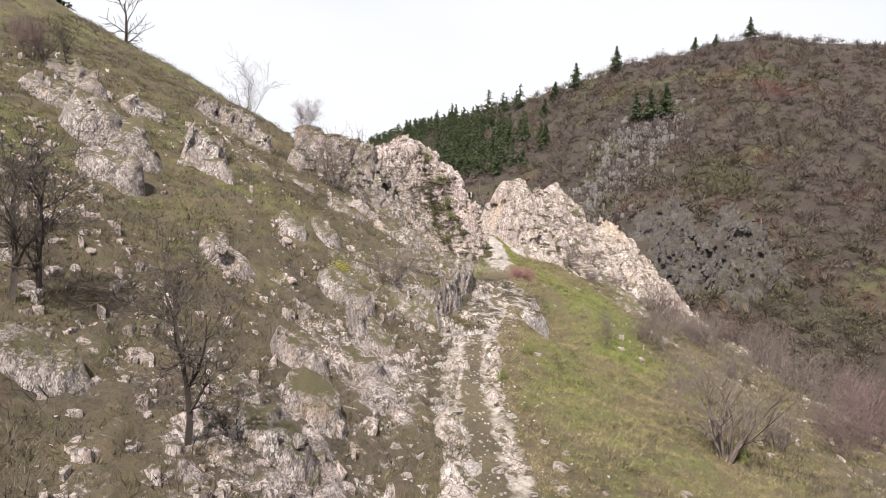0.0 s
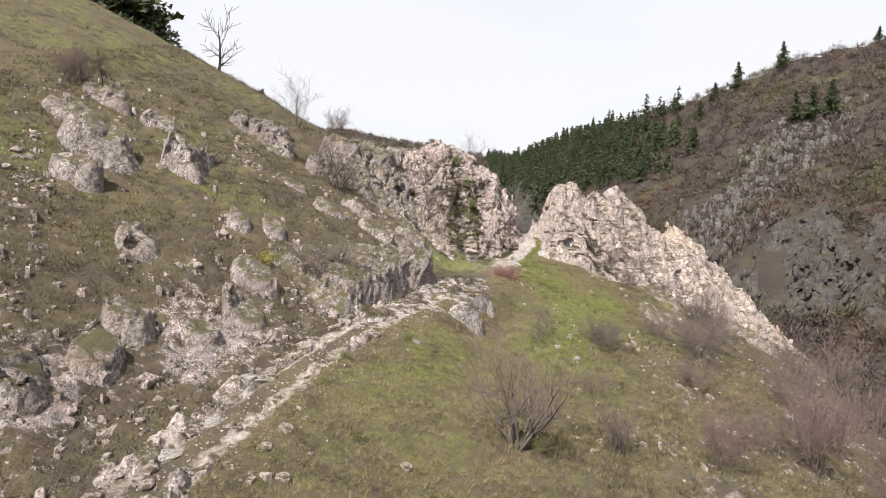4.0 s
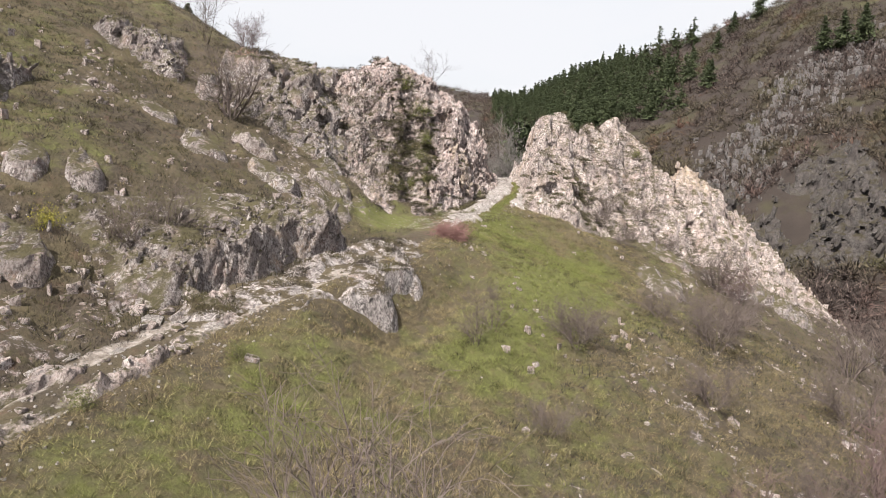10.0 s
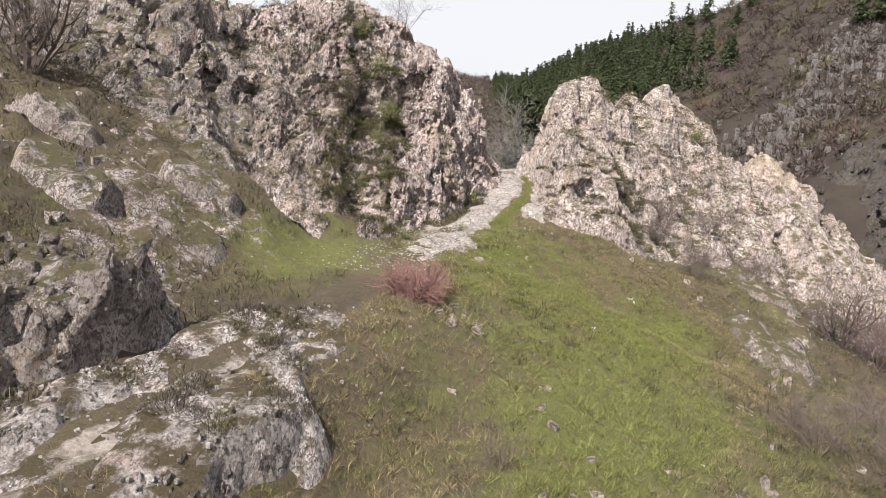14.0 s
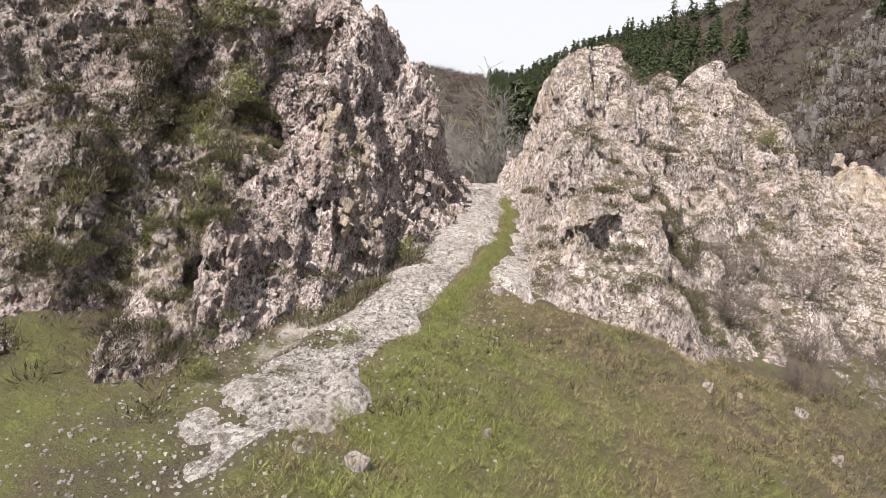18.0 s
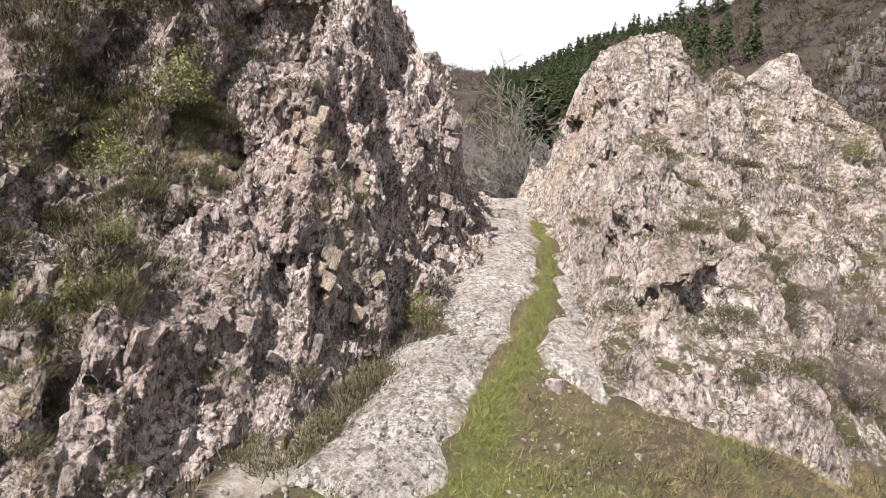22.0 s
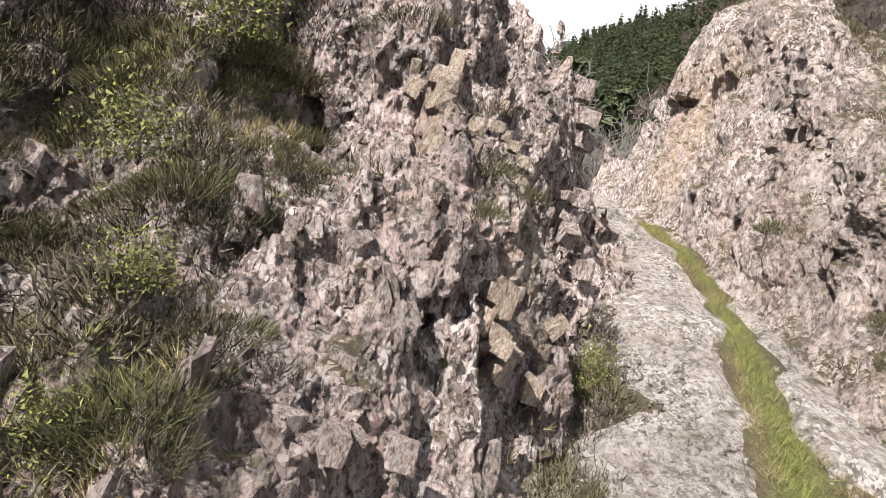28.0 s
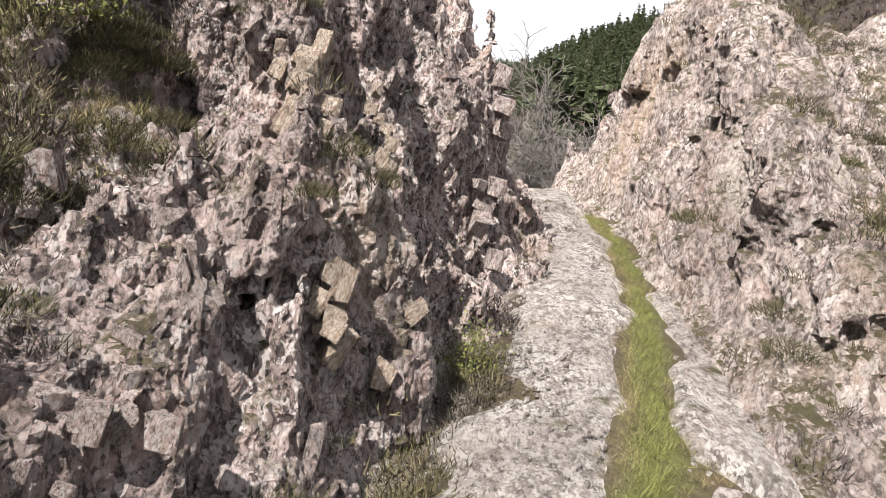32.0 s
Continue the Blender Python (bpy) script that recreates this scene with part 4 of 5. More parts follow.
P1 = pine(1, 11.0, 4.2, 0.14, at(126.1, 206.0), "dark green pine standing on the valley side")
P2 = pine(2, 9.5, 3.8, 0.06, at(102.0, 236.0), "dark green slender pine on the valley side")
P3 = pine(3, 8.5, 5.6, 0.22, at(-33.5, 88.0), "spreading dark pine on the hill crest")
for src, spots in ((P1, ((122.5, 209.0, 40, 0.95), (130.0, 203.5, 90, 1.0), (132.5, 207.0, 10, 0.9), (144.5, 264.0, 0, 1.0), (196.0, 248.0, 60, 0.8), (136.6, 285.0, 30, 1.1))),
                   (P2, ((84.6, 238.0, 50, 0.95), (130.6, 293.0, 80, 0.9), (104.5, 246.0, 20, 0.8), (174.7, 254.0, 0, 0.6), (183.0, 252.0, 0, 0.5), (118.0, 275.0, 0, 0.9), (27.6, 98.0, 30, 1.75), (31.8, 103.0, 70, 2.1), (29.0, 103.0, 110, 2.1))),
                   (P3, ((-31.0, 89.0, 70, 1.15), (-41.0, 90.0, 130, 1.2), (-26.5, 88.5, 200, 0.8), (-45.5, 92.0, 20, 1.25), (-9.0, 86.0, 80, 0.35), (-22.0, 85.5, 10, 0.7), (-25.0, 86.0, 120, 1.15), (-28.5, 85.5, 220, 1.3), (-33.0, 86.0, 40, 1.35), (-30.0, 88.0, 160, 1.2), (-37.5, 85.5, 250, 1.4), (-32.5, 97.0, 300, 1.2)))):
    for x, y, turn, s in spots:
        copy_thing(src, at(x, y, turn, s))


def scatter(base_v, base_f, pos, scale, turn):
    """Many turned and scaled copies of a small mesh, joined."""
    c, s = np.cos(turn)[:, None], np.sin(turn)[:, None]
    x, y, z = base_v.T[:, None, :]
    v = np.stack((x * c - y * s, x * s + y * c, np.broadcast_to(z, (len(pos), len(base_v)))), -1) * scale[:, None, None] + pos[:, None, :]
    f = base_f[None] + (np.arange(len(pos)) * len(base_v))[:, None, None]
    return v.reshape(-1, 3), f.reshape(-1, base_f.shape[1])


def join(parts):
    off, vs, fs = 0, [], []
    for v, f in parts:
        vs.append(v)
        fs.append(f + off)
        off += len(v)
    return np.concatenate(vs), np.concatenate(fs)


def polar(rng, count, az0, az1, t0, t1):
    """Random places on the far slopes, by bearing and by share of the climb."""
    az = rng.uniform(az0, az1, count)
    t = np.sqrt(rng.uniform(max(t0, 0) ** 2, t1 ** 2, count)) if t0 >= 0 else rng.uniform(t0, t1, count)
    rc, rf = np.interp(az, FAR_AZ, FAR_R), np.interp(az, FAR_AZ, FOOT_R)
    r = rf + (rc - rf) * t
    x, y = 18 + r * np.sin(np.radians(az)), r * np.cos(np.radians(az))
    return x, y


rng = np.random.default_rng(11)
x, y = polar(rng, 900, 3.6, 19.0, 0.46, 1.0)
keep = (np.degrees(np.arctan2(x - 18, y)) < 10 + 9 * rng.uniform(0, 1, len(x)))
x, y = x[keep], y[keep]
crowns = []
for k in range(4):
    v, f = crown_rows(np.random.default_rng(30 + k), 9.5, 9, 5, 3.6, 0.08)
    sel = np.arange(len(x)) % 4 == k
    p = np.stack((x[sel], y[sel], land(x[sel], y[sel]) - 0.3), 1)
    crowns.append(scatter(v, f, p, rng.uniform(0.8, 1.35, sel.sum()), rng.uniform(0, 6.3, sel.sum())))
forest = new("pine_forest", mesh_from("pine_forest", *join(crowns)))
forest.data.materials.append(M_NEEDLE)
tagged(forest, "dark green pine forest on the far slope", "forest", kind="stuff")

# bare woods of the far valley side
M_WOODS = material("bare_far_woods", 0.95)
n = Net(M_WOODS)
c = n.mix(n.island(), (0.016, 0.012, 0.011), (0.15, 0.113, 0.10))
c = n.mix(n.span(n.noise(0.035, 5), 0.45, 0.66, 0, 0.75), c, n.mix(n.island(), (0.03, 0.03, 0.012), (0.115, 0.108, 0.042)))
c = n.mix(n.span(n.noise(0.05, 4, n.stretch((1, 1, 0.6))), 0.56, 0.70, 0, 0.6), c, (0.17, 0.085, 0.07))
n.colour(c)


def clump(seed, blades, width, dome=0.75):
    """A leafless clump: thin tapering blades fanning up from its foot."""
    r = np.random.default_rng(seed)
    v, f = [], []
    for k in range(blades):
        w, e = r.uniform(0, 6.3), r.uniform(0.1, 1.0) ** 0.6
        way = np.array((math.cos(w) * dome * (1.05 - e * 0.6), math.sin(w) * dome * (1.05 - e * 0.6), e))
        way *= r.uniform(0.7, 1.15) / np.linalg.norm(way)
        a = way * r.uniform(0.0, 0.62)
        side = np.cross(way, r.normal(0, 1, 3))
        side *= width / np.linalg.norm(side)
        f.append((len(v), len(v) + 1, len(v) + 2))
        v.extend((a - side, a + side, way + r.normal(0, 0.06, 3)))
    return np.array(v), np.array(f)


def twiggy(seed, twigs):
    """A leafless bush: short twigs spread through an uneven rounded crown."""
    r = np.random.default_rng(seed)
    way = r.normal(0, 1, (twigs, 3))
    way[:, 2] = np.abs(way[:, 2]) + 0.25
    way /= np.linalg.norm(way, axis=1)[:, None]
    lobes = 1 + 0.25 * np.sin(3 * np.arctan2(way[:, 1], way[:, 0]) + seed)
    a = way * (lobes * r.uniform(0.15, 0.8, twigs))[:, None] * (0.8, 0.8, 1.15)
    b = a + (way + r.normal(0, 0.35, (twigs, 3))) * r.uniform(0.2, 0.5, twigs)[:, None]
    side = np.cross(b - a, r.normal(0, 1, (twigs, 3)))
    side *= (r.uniform(0.018, 0.05, twigs) / np.maximum(np.linalg.norm(side, axis=1), 1e-6))[:, None]
    return np.stack((a - side, a + side, b), 1).reshape(-1, 3), np.arange(twigs * 3).reshape(-1, 3)


x, y = polar(rng, 12500, 3.0, 50.0, -0.06, 1.02)
keep = (x > -999) & ~((np.hypot((x - 90) / 12, (y - 137) / 16) < 1.05))
spur = np.abs((x - 74) * 0.80 - (y - 165) * 0.60) < 11
keep &= ~(spur & (y < 225) & (y > 130) & (rng.uniform(0, 1, len(x)) < 0.35))
x, y = x[keep], y[keep]
x2, y2 = polar(rng, 1500, -12, 6, 0.25, 1.02)
x3, y3 = rng.uniform(42, 150, 3800), rng.uniform(8, 150, 3800)
low = (land(x3, y3) < -6.5) & (np.hypot((x3 - 90) / 13, (y3 - 137) / 18) > 1.0)
x, y = np.concatenate((x3[low], x, x2)), np.concatenate((y3[low], y, y2))
size = (1.2 + 3.4 * rng.uniform(0, 1, len(x)) ** 1.5) * np.where(y > 330, 1.6, np.where(y < 110, 0.8, 1.0))
woods = []
for k in range(5):
    v, f = twiggy(50 + k, 58)
    sel = np.arange(len(x)) % 5 == k
    p = np.stack((x[sel], y[sel], land(x[sel], y[sel]) - 0.2), 1)
    woods.append(scatter(v, f, p, 0.72 * size[sel], rng.uniform(0, 6.3, sel.sum())))
me = mesh_from("bare_woods", *join(woods))
me.materials.append(M_WOODS)
tagged(new("bare_woods", me), "leafless brown scrub and woods on the far valley side", "woods", kind="stuff")

# ---------------------------------------------------------------- loose rock
def hull(seed, sx, sy, sz, points=26):
    r = np.random.default_rng(seed)
    p = r.normal(0, 1, (points, 3))
    p /= np.linalg.norm(p, axis=1)[:, None]
    p = np.sign(p) * np.abs(p) ** 0.7 * r.uniform(0.75, 1.0, (points, 1)) * (sx, sy, sz)
    bm = bmesh.new()
    for q in p:
        bm.verts.new(q)
    res = bmesh.ops.convex_hull(bm, input=bm.verts)
    bmesh.ops.delete(bm, geom=list({g for g in res["geom_interior"] + res["geom_unused"] if isinstance(g, bmesh.types.BMVert)}), context="VERTS")
    bmesh.ops.recalc_face_normals(bm, faces=bm.faces)
    me = bpy.data.meshes.new("stone")
    bm.to_mesh(me)
    bm.free()
    return me


def stones(kind, count, seed, mat):
    out = []
    for k in range(count):
        me = hull(seed + k, *kind)
        me.materials.append(mat)
        out.append(me)
    return out


BLOCKS = stones((0.5, 0.45, 0.36), 6, 100, M_ROCK)
FINS = stones((0.20, 0.55, 0.42), 6, 120, M_ROCK)
FLATS = stones((0.55, 0.75, 0.14), 6, 140, M_PALE)
PALES = stones((0.42, 0.4, 0.26), 5, 160, M_SPIRE)


def slope_turn(x, y, turn, tilt):
    e = 0.4
    gx = float(land(np.array(x + e), np.array(y), False) - land(np.array(x - e), np.array(y), False)) / (2 * e)
    gy = float(land(np.array(x), np.array(y + e), False) - land(np.array(x), np.array(y - e), False)) / (2 * e)
    q = Vector((0, 0, 1)).rotation_difference(Vector((-gx, -gy, 1)).normalized())
    return q.to_matrix().to_4x4() @ pose(0, 0, 0, tilt[0], tilt[1], turn)


rng = np.random.default_rng(5)


def strew(name, meshes, places, sizes, label, group, parent=None, tilt=8, sink=0.25):
    for (x, y), s in zip(places, sizes):
        z = float(land(np.array(x), np.array(y)))
        ob = new(name, meshes[int(rng.integers(len(meshes)))])
        ob.matrix_world = Matrix.Translation((x, y, z + s * 0.1 - sink * s * 0.3)) @ slope_turn(x, y, rng.uniform(-35, 35) - 15, rng.normal(0, tilt, 2)) @ Matrix.Diagonal((s, s, s, 1))
        if parent:
            ob.parent = parent
        else:
            tagged(ob, label, "rock", group=group)


def pick_places(count, box, weight):
    out = []
    while len(out) < count:
        x, y = rng.uniform(box[0], box[1]), rng.uniform(box[2], box[3])
        if rng.uniform() < weight(x, y):
            out.append((x, y))
    return out


def slope_weight(x, y):
    d, zt = track_d(np.array(x), np.array(y))
    return float(ground_masks(np.array(x), np.array(y))["stony"] * 2.2 * (d < -1.2))


p = pick_places(80, (-10, 9, 14, 50), slope_weight)
strew("stone", FINS, p, rng.uniform(0.4, 1.1, len(p)) ** 1.3, "grey fin of bedrock standing out of the dry turf", "stones on the slope", tilt=14, sink=0.7)
p = pick_places(75, (-10, 9, 14, 50), slope_weight)
strew("stone", BLOCKS, p, rng.uniform(0.3, 0.9, len(p)) ** 1.3, "angular grey stone bedded in the dry turf", "stones on the slope", tilt=12)


def track_place(y, off):
    return (float(smooth_interp(np.array(y), TRACK_Y, TRACK_X)) + off, y)


p = [track_place(y, sgn * rng.normal(0.85, 0.28) - 0.1) for y in rng.uniform(11, 34, 40) for sgn in (rng.choice((-1, 1)),)]
strew("stone", FLATS, p, rng.uniform(0.35, 0.8, len(p)), "", "", ground, 6, 0.2)
p = [track_place(y, rng.normal(0, 1.6)) for y in rng.uniform(10, 34, 70)]
strew("stone", PALES, p, rng.uniform(0.3, 0.8, len(p)), "", "", ground, 10, 0.2)


def right_weight(x, y):
    d, zt = track_d(np.array(x), np.array(y))
    return float(np.clip(0.1 + ramp(d, 10, 18), 0, 1) * (d > 3))


p = pick_places(75, (12, 50, 16, 66), right_weight)
strew("stone", PALES, p, rng.uniform(0.3, 0.95, len(p)), "pale buff stone lying in the grass", "stones in the grass", tilt=14, sink=0.7)

# blocks standing proud of the crags
def block_shape(seed, sx, sy, sz):
    """An angular block: a box with broken corners."""
    r = np.random.default_rng(seed)
    p = np.array([(a, b, c) for a in (-1, 1) for b in (-1, 1) for c in (-1, 1)], float) * r.uniform(0.5, 1.0, (8, 3))
    p = np.concatenate((p, np.clip(r.normal(0, 0.6, (5, 3)), -0.95, 0.95))) * (sx, sy, sz)
    bm = bmesh.new()
    for q in p:
        bm.verts.new(q)
    res = bmesh.ops.convex_hull(bm, input=bm.verts)
    bmesh.ops.delete(bm, geom=list({g for g in res["geom_interior"] + res["geom_unused"] if isinstance(g, bmesh.types.BMVert)}), context="VERTS")
    bmesh.ops.recalc_face_normals(bm, faces=bm.faces)
    bm.verts.index_update()
    v = np.array([q.co[:] for q in bm.verts])
    f = np.array([[q.index for q in fc.verts] for fc in bm.faces])
    bm.free()
    return v, f


def crag_points(ob, count, seed, box, up0, up1):
    """Seeded places on a crag's surface, with their normals."""
    me = ob.data
    co = np.empty(len(me.vertices) * 3, np.float32)
    me.vertices.foreach_get("co", co)
    no = np.empty(len(me.vertices) * 3, np.float32)
    me.vertices.foreach_get("normal", no)
    co, no = co.reshape(-1, 3), no.reshape(-1, 3)
    ok = np.nonzero((co[:, 0] > box[0]) & (co[:, 0] < box[1]) & (co[:, 1] > box[2]) & (co[:, 1] < box[3]) & (no[:, 2] > up0) & (no[:, 2] < up1)
                    & (co[:, 2] > land(co[:, 0], co[:, 1]) + 0.1))[0]
    r = np.random.default_rng(seed)
    pick = r.choice(ok, min(count, len(ok)), replace=False)
    return co[pick], no[pick]


GRAIN = Matrix(((0.932, -0.20, 0.30), (0.20, 0.98, 0.06), (-0.30, 0.0, 0.951)))   # across, along and up the cleavage
SHAPES = [block_shape(200 + k, 0.17, 0.40, 0.68) for k in range(10)] + [block_shape(230 + k, 0.30, 0.36, 0.30) for k in range(8)]


def block_turn(r, loose):
    return (GRAIN @ Euler([radians(a) for a in r.normal(0, loose, 3)]).to_matrix())


def add_blocks(ob, mat, count, seed, box, lo, hi, loose=11, sink=0.2, up=(-0.4, 0.9), first=0):
    """Single blocks, as parts of their crag."""
    r = np.random.default_rng(seed)
    meshes = []
    for v, f in SHAPES[first:]:
        me = mesh_from("block", v, f)
        me.materials.append(mat)
        meshes.append(me)
    for p, nn in zip(*crag_points(ob, count, seed, box, *up)):
        s = lo + (hi - lo) * r.uniform(0, 1) ** 1.8
        b = new("block", meshes[int(r.integers(len(meshes)))])
        b.parent = ob
        b.matrix_world = Matrix.Translation((Vector(p) - Vector(nn) * sink * s)[:]) @ block_turn(r, loose).to_4x4() @ Matrix.Diagonal((s * r.uniform(0.7, 1.2), s * r.uniform(0.7, 1.2), s * r.uniform(0.7, 1.5), 1))


def add_rubble(ob, mat, count, seed, box, lo, hi, loose=12, sink=0.22, up=(-0.4, 0.95)):
    """The smaller blocks of a crag, joined."""
    r = np.random.default_rng(seed)
    bits = []
    for p, nn in zip(*crag_points(ob, count, seed, box, *up)):
        v, f = SHAPES[int(r.integers(len(SHAPES)))]
        s = lo + (hi - lo) * r.uniform(0, 1) ** 2
        m = np.array(block_turn(r, loose))
        bits.append(((v * (s * r.uniform(0.7, 1.2), s * r.uniform(0.7, 1.2), s * r.uniform(0.7, 1.5))) @ m.T + p - nn * sink * s, f))
    me = mesh_from("rubble", *join(bits))
    me.materials.append(mat)
    b = new("rubble", me)
    b.parent = ob
    tagged(b, "small angular blocks of the crag", kind="stuff")


add_blocks(nose, M_ROCK, 290, 1, (16.8, 21.8, 54, 67), 0.14, 0.42, 8, 0.3)
add_rubble(nose, M_ROCK, 900, 20, (20, 23.5, 60, 74), 0.08, 0.28)
add_rubble(nose, M_ROCK, 3400, 11, (14.0, 22.5, 54, 68), 0.06, 0.24)
add_rubble(nose, M_ROCK, 1100, 12, (8, 24, 54, 74), 0.14, 0.45)
M_OCHRE = rock_material("ochre_quartzite", 0.7, dark=(0.20, 0.145, 0.115), light=(0.54, 0.425, 0.34), lichen=0.4, ochre=0.3, pale=(0.74, 0.65, 0.55), stain=(0.44, 0.29, 0.20), streaks=0.15)


def stack(ob, mat, a, b, count, lo, hi, seed, spread):
    """A stack of large blocks standing out of a crag between two places, as parts of it."""
    r = np.random.default_rng(seed)
    for k in range(count):
        t = (k + r.uniform(0, 0.8)) / count
        p = Vector(a).lerp(Vector(b), t) + Vector(r.normal(0, 1, 3) * spread)
        s = r.uniform(lo, hi)
        v, f = SHAPES[10 + int(r.integers(8))]
        me = mesh_from("block", v, f)
        me.materials.append(mat)
        bl = new("block", me)
        bl.parent = ob
        bl.matrix_world = Matrix.Translation(p) @ block_turn(r, 9).to_4x4() @ Matrix.Diagonal((s * r.uniform(0.8, 1.3), s * r.uniform(0.8, 1.2), s * r.uniform(0.9, 1.6), 1))


stack(nose, M_OCHRE, (19.95, 60.0, 6.5), (19.3, 62.0, 9.3), 44, 0.20, 0.5, 401, (0.16, 0.12, 0.1))
stack(nose, M_OCHRE, (20.45, 60.9, 5.9), (20.1, 62.3, 8.8), 24, 0.2, 0.42, 402, (0.10, 0.12, 0.1))
stack(nose, M_ROCK, (17.7, 59.3, 7.7), (19.1, 60.1, 7.3), 22, 0.18, 0.4, 403, (0.12, 0.12, 0.12))
stack(nose, M_ROCK, (18.3, 58.2, 6.1), (18.7, 58.5, 6.7), 12, 0.2, 0.45, 404, (0.22, 0.14, 0.16))
stack(nose, M_ROCK, (21.4, 65.5, 6.2), (21.9, 67.6, 9.2), 34, 0.3, 0.6, 405, (0.14, 0.5, 0.2))
add_blocks(wall, M_SCRUB, 60, 2, (0, 14, 51, 64), 0.3, 0.75)
add_rubble(wall, M_SCRUB, 800, 13, (0, 14, 51, 66), 0.16, 0.5)
add_blocks(upper, M_SCRUB, 30, 3, (-8, 3, 51, 60), 0.3, 0.75)
add_rubble(upper, M_SCRUB, 300, 14, (-8, 3, 51, 62), 0.16, 0.5)
add_blocks(spire, M_SPIRE, 120, 4, (24, 44, 56, 80), 0.2, 0.55, 9, 0.35)
add_rubble(spire, M_SPIRE, 2400, 15, (24, 46, 56, 80), 0.07, 0.28, 8, 0.34)
add_blocks(tail, M_SPIRE, 40, 5, (37, 56, 68, 82), 0.3, 0.8)
add_rubble(tail, M_SPIRE, 600, 16, (37, 60, 68, 83), 0.3, 0.8)
add_blocks(ledge, M_SCRUB, 40, 6, (3, 16, 34, 48), 0.3, 0.9)
add_rubble(ledge, M_SCRUB, 500, 17, (3, 16, 34, 48), 0.15, 0.45)
add_blocks(slab, M_SLAB, 24, 7, (8, 19, 31, 46), 0.25, 0.6, 8, 0.4)
add_rubble(slab, M_SLAB, 450, 18, (8, 19, 31, 46), 0.10, 0.3, 9, 0.35)
add_blocks(knob, M_SCRUB, 12, 8, (-6, 1, 37, 45), 0.4, 1.0)
for k, ob in enumerate(OUT):
    add_blocks(ob, M_SCRUB, 9, 300 + k, (-20, 60, 10, 70), 0.3, 0.75, sink=0.45, first=10)
add_rubble(dome, M_FAR_ROCK, 2200, 19, (70, 122, 112, 166), 0.4, 1.7)

# pale rock along the far spur
rng = np.random.default_rng(55)
t = rng.uniform(0, 1, 1500)
fx_, fy_ = 60 + 72 * t + rng.normal(0, 7, 1500), 150 + 60 * t + rng.normal(0, 6, 1500)
bits = []
for k in range(10):
    v, f = SHAPES[k]
    sel = np.arange(1500) % 10 == k
    bits.append(scatter(v, f, np.stack((fx_[sel], fy_[sel], land(fx_[sel], fy_[sel]) + 0.3), 1), 0.5 + 1.7 * rng.uniform(0, 1, sel.sum()) ** 3, rng.uniform(0, 6.3, sel.sum())))
me = mesh_from("spur_rocks", *join(bits))
me.materials.append(M_SPUR)
tagged(new("spur_rocks", me), "pale rock outcrops along the far wooded spur", "rocks", kind="stuff")

# loose gravel on and beside the track
rng = np.random.default_rng(61)
gy_ = np.concatenate((rng.uniform(10, 46, 1700), rng.uniform(50, 76, 5500)))
gx_ = smooth_interp(gy_, TRACK_Y, TRACK_X) + rng.normal(0.2, 1.5, len(gy_))
bare_ = (gy_ < 56) | (np.abs(track_d(gx_, gy_)[0] - smooth_interp(gy_, PAVE_Y, PAVE_R) - 0.35) > 0.42)
gx_, gy_ = gx_[bare_], gy_[bare_]
gz_ = land(gx_, gy_)
gz_ = np.maximum(gz_, np.where(gy_ > 52, crag_pave(gx_, gy_), np.where(gy_ > 33, crag_slab(gx_, gy_), crag_lane(gx_, gy_))))
pebbles = []
for k in range(6):
    v, f = SHAPES[10 + k]
    sel = np.arange(len(gx_)) % 6 == k
    pebbles.append(scatter(v, f, np.stack((gx_[sel], gy_[sel], gz_[sel]), 1), rng.uniform(0.06, 0.28, sel.sum()) ** 1.2 * np.where(gy_[sel] > 50, 0.5, 0.75), rng.uniform(0, 6.3, sel.sum())))
me = mesh_from("gravel", *join(pebbles))
me.materials.append(M_PALE)
tagged(new("gravel", me), "loose pale stones along the cart track", "gravel", kind="stuff")

# ---------------------------------------------------------------- turf
M_GRASS = material("hill_grass_blades", 0.9)
n = Net(M_GRASS)
dryc = n.mix(n.island(), (0.075, 0.060, 0.030), (0.37, 0.295, 0.165))
lushc = n.mix(n.island(), (0.048, 0.050, 0.018), (0.275, 0.29, 0.09))
g = n.math("ADD", n.attr("green"), n.span(n.noise(0.9, 8, None, 0.7), 0.3, 0.7, -0.5, 0.42))
n.colour(n.mix(n.span(g, 0.2, 0.8), dryc, lushc))
M_HEATH = material("grey_heath_twigs", 0.95)
n = Net(M_HEATH)
c = n.mix(n.island(), (0.014, 0.011, 0.010), (0.13, 0.105, 0.095))
n.colour(n.mix(n.span(n.noise(0.7, 4), 0.40, 0.60, 0, 0.9), c, n.mix(n.island(), (0.030, 0.028, 0.013), (0.165, 0.143, 0.066))))


M_TUSSOCK = material("dark_heather", 0.95)
n = Net(M_TUSSOCK)
c = n.mix(n.island(), (0.018, 0.016, 0.009), (0.105, 0.09, 0.047))
n.colour(n.mix(n.span(n.random(), 0, 1, 0, 0.6), c, n.mix(n.island(), (0.035, 0.038, 0.014), (0.125, 0.125, 0.05))))


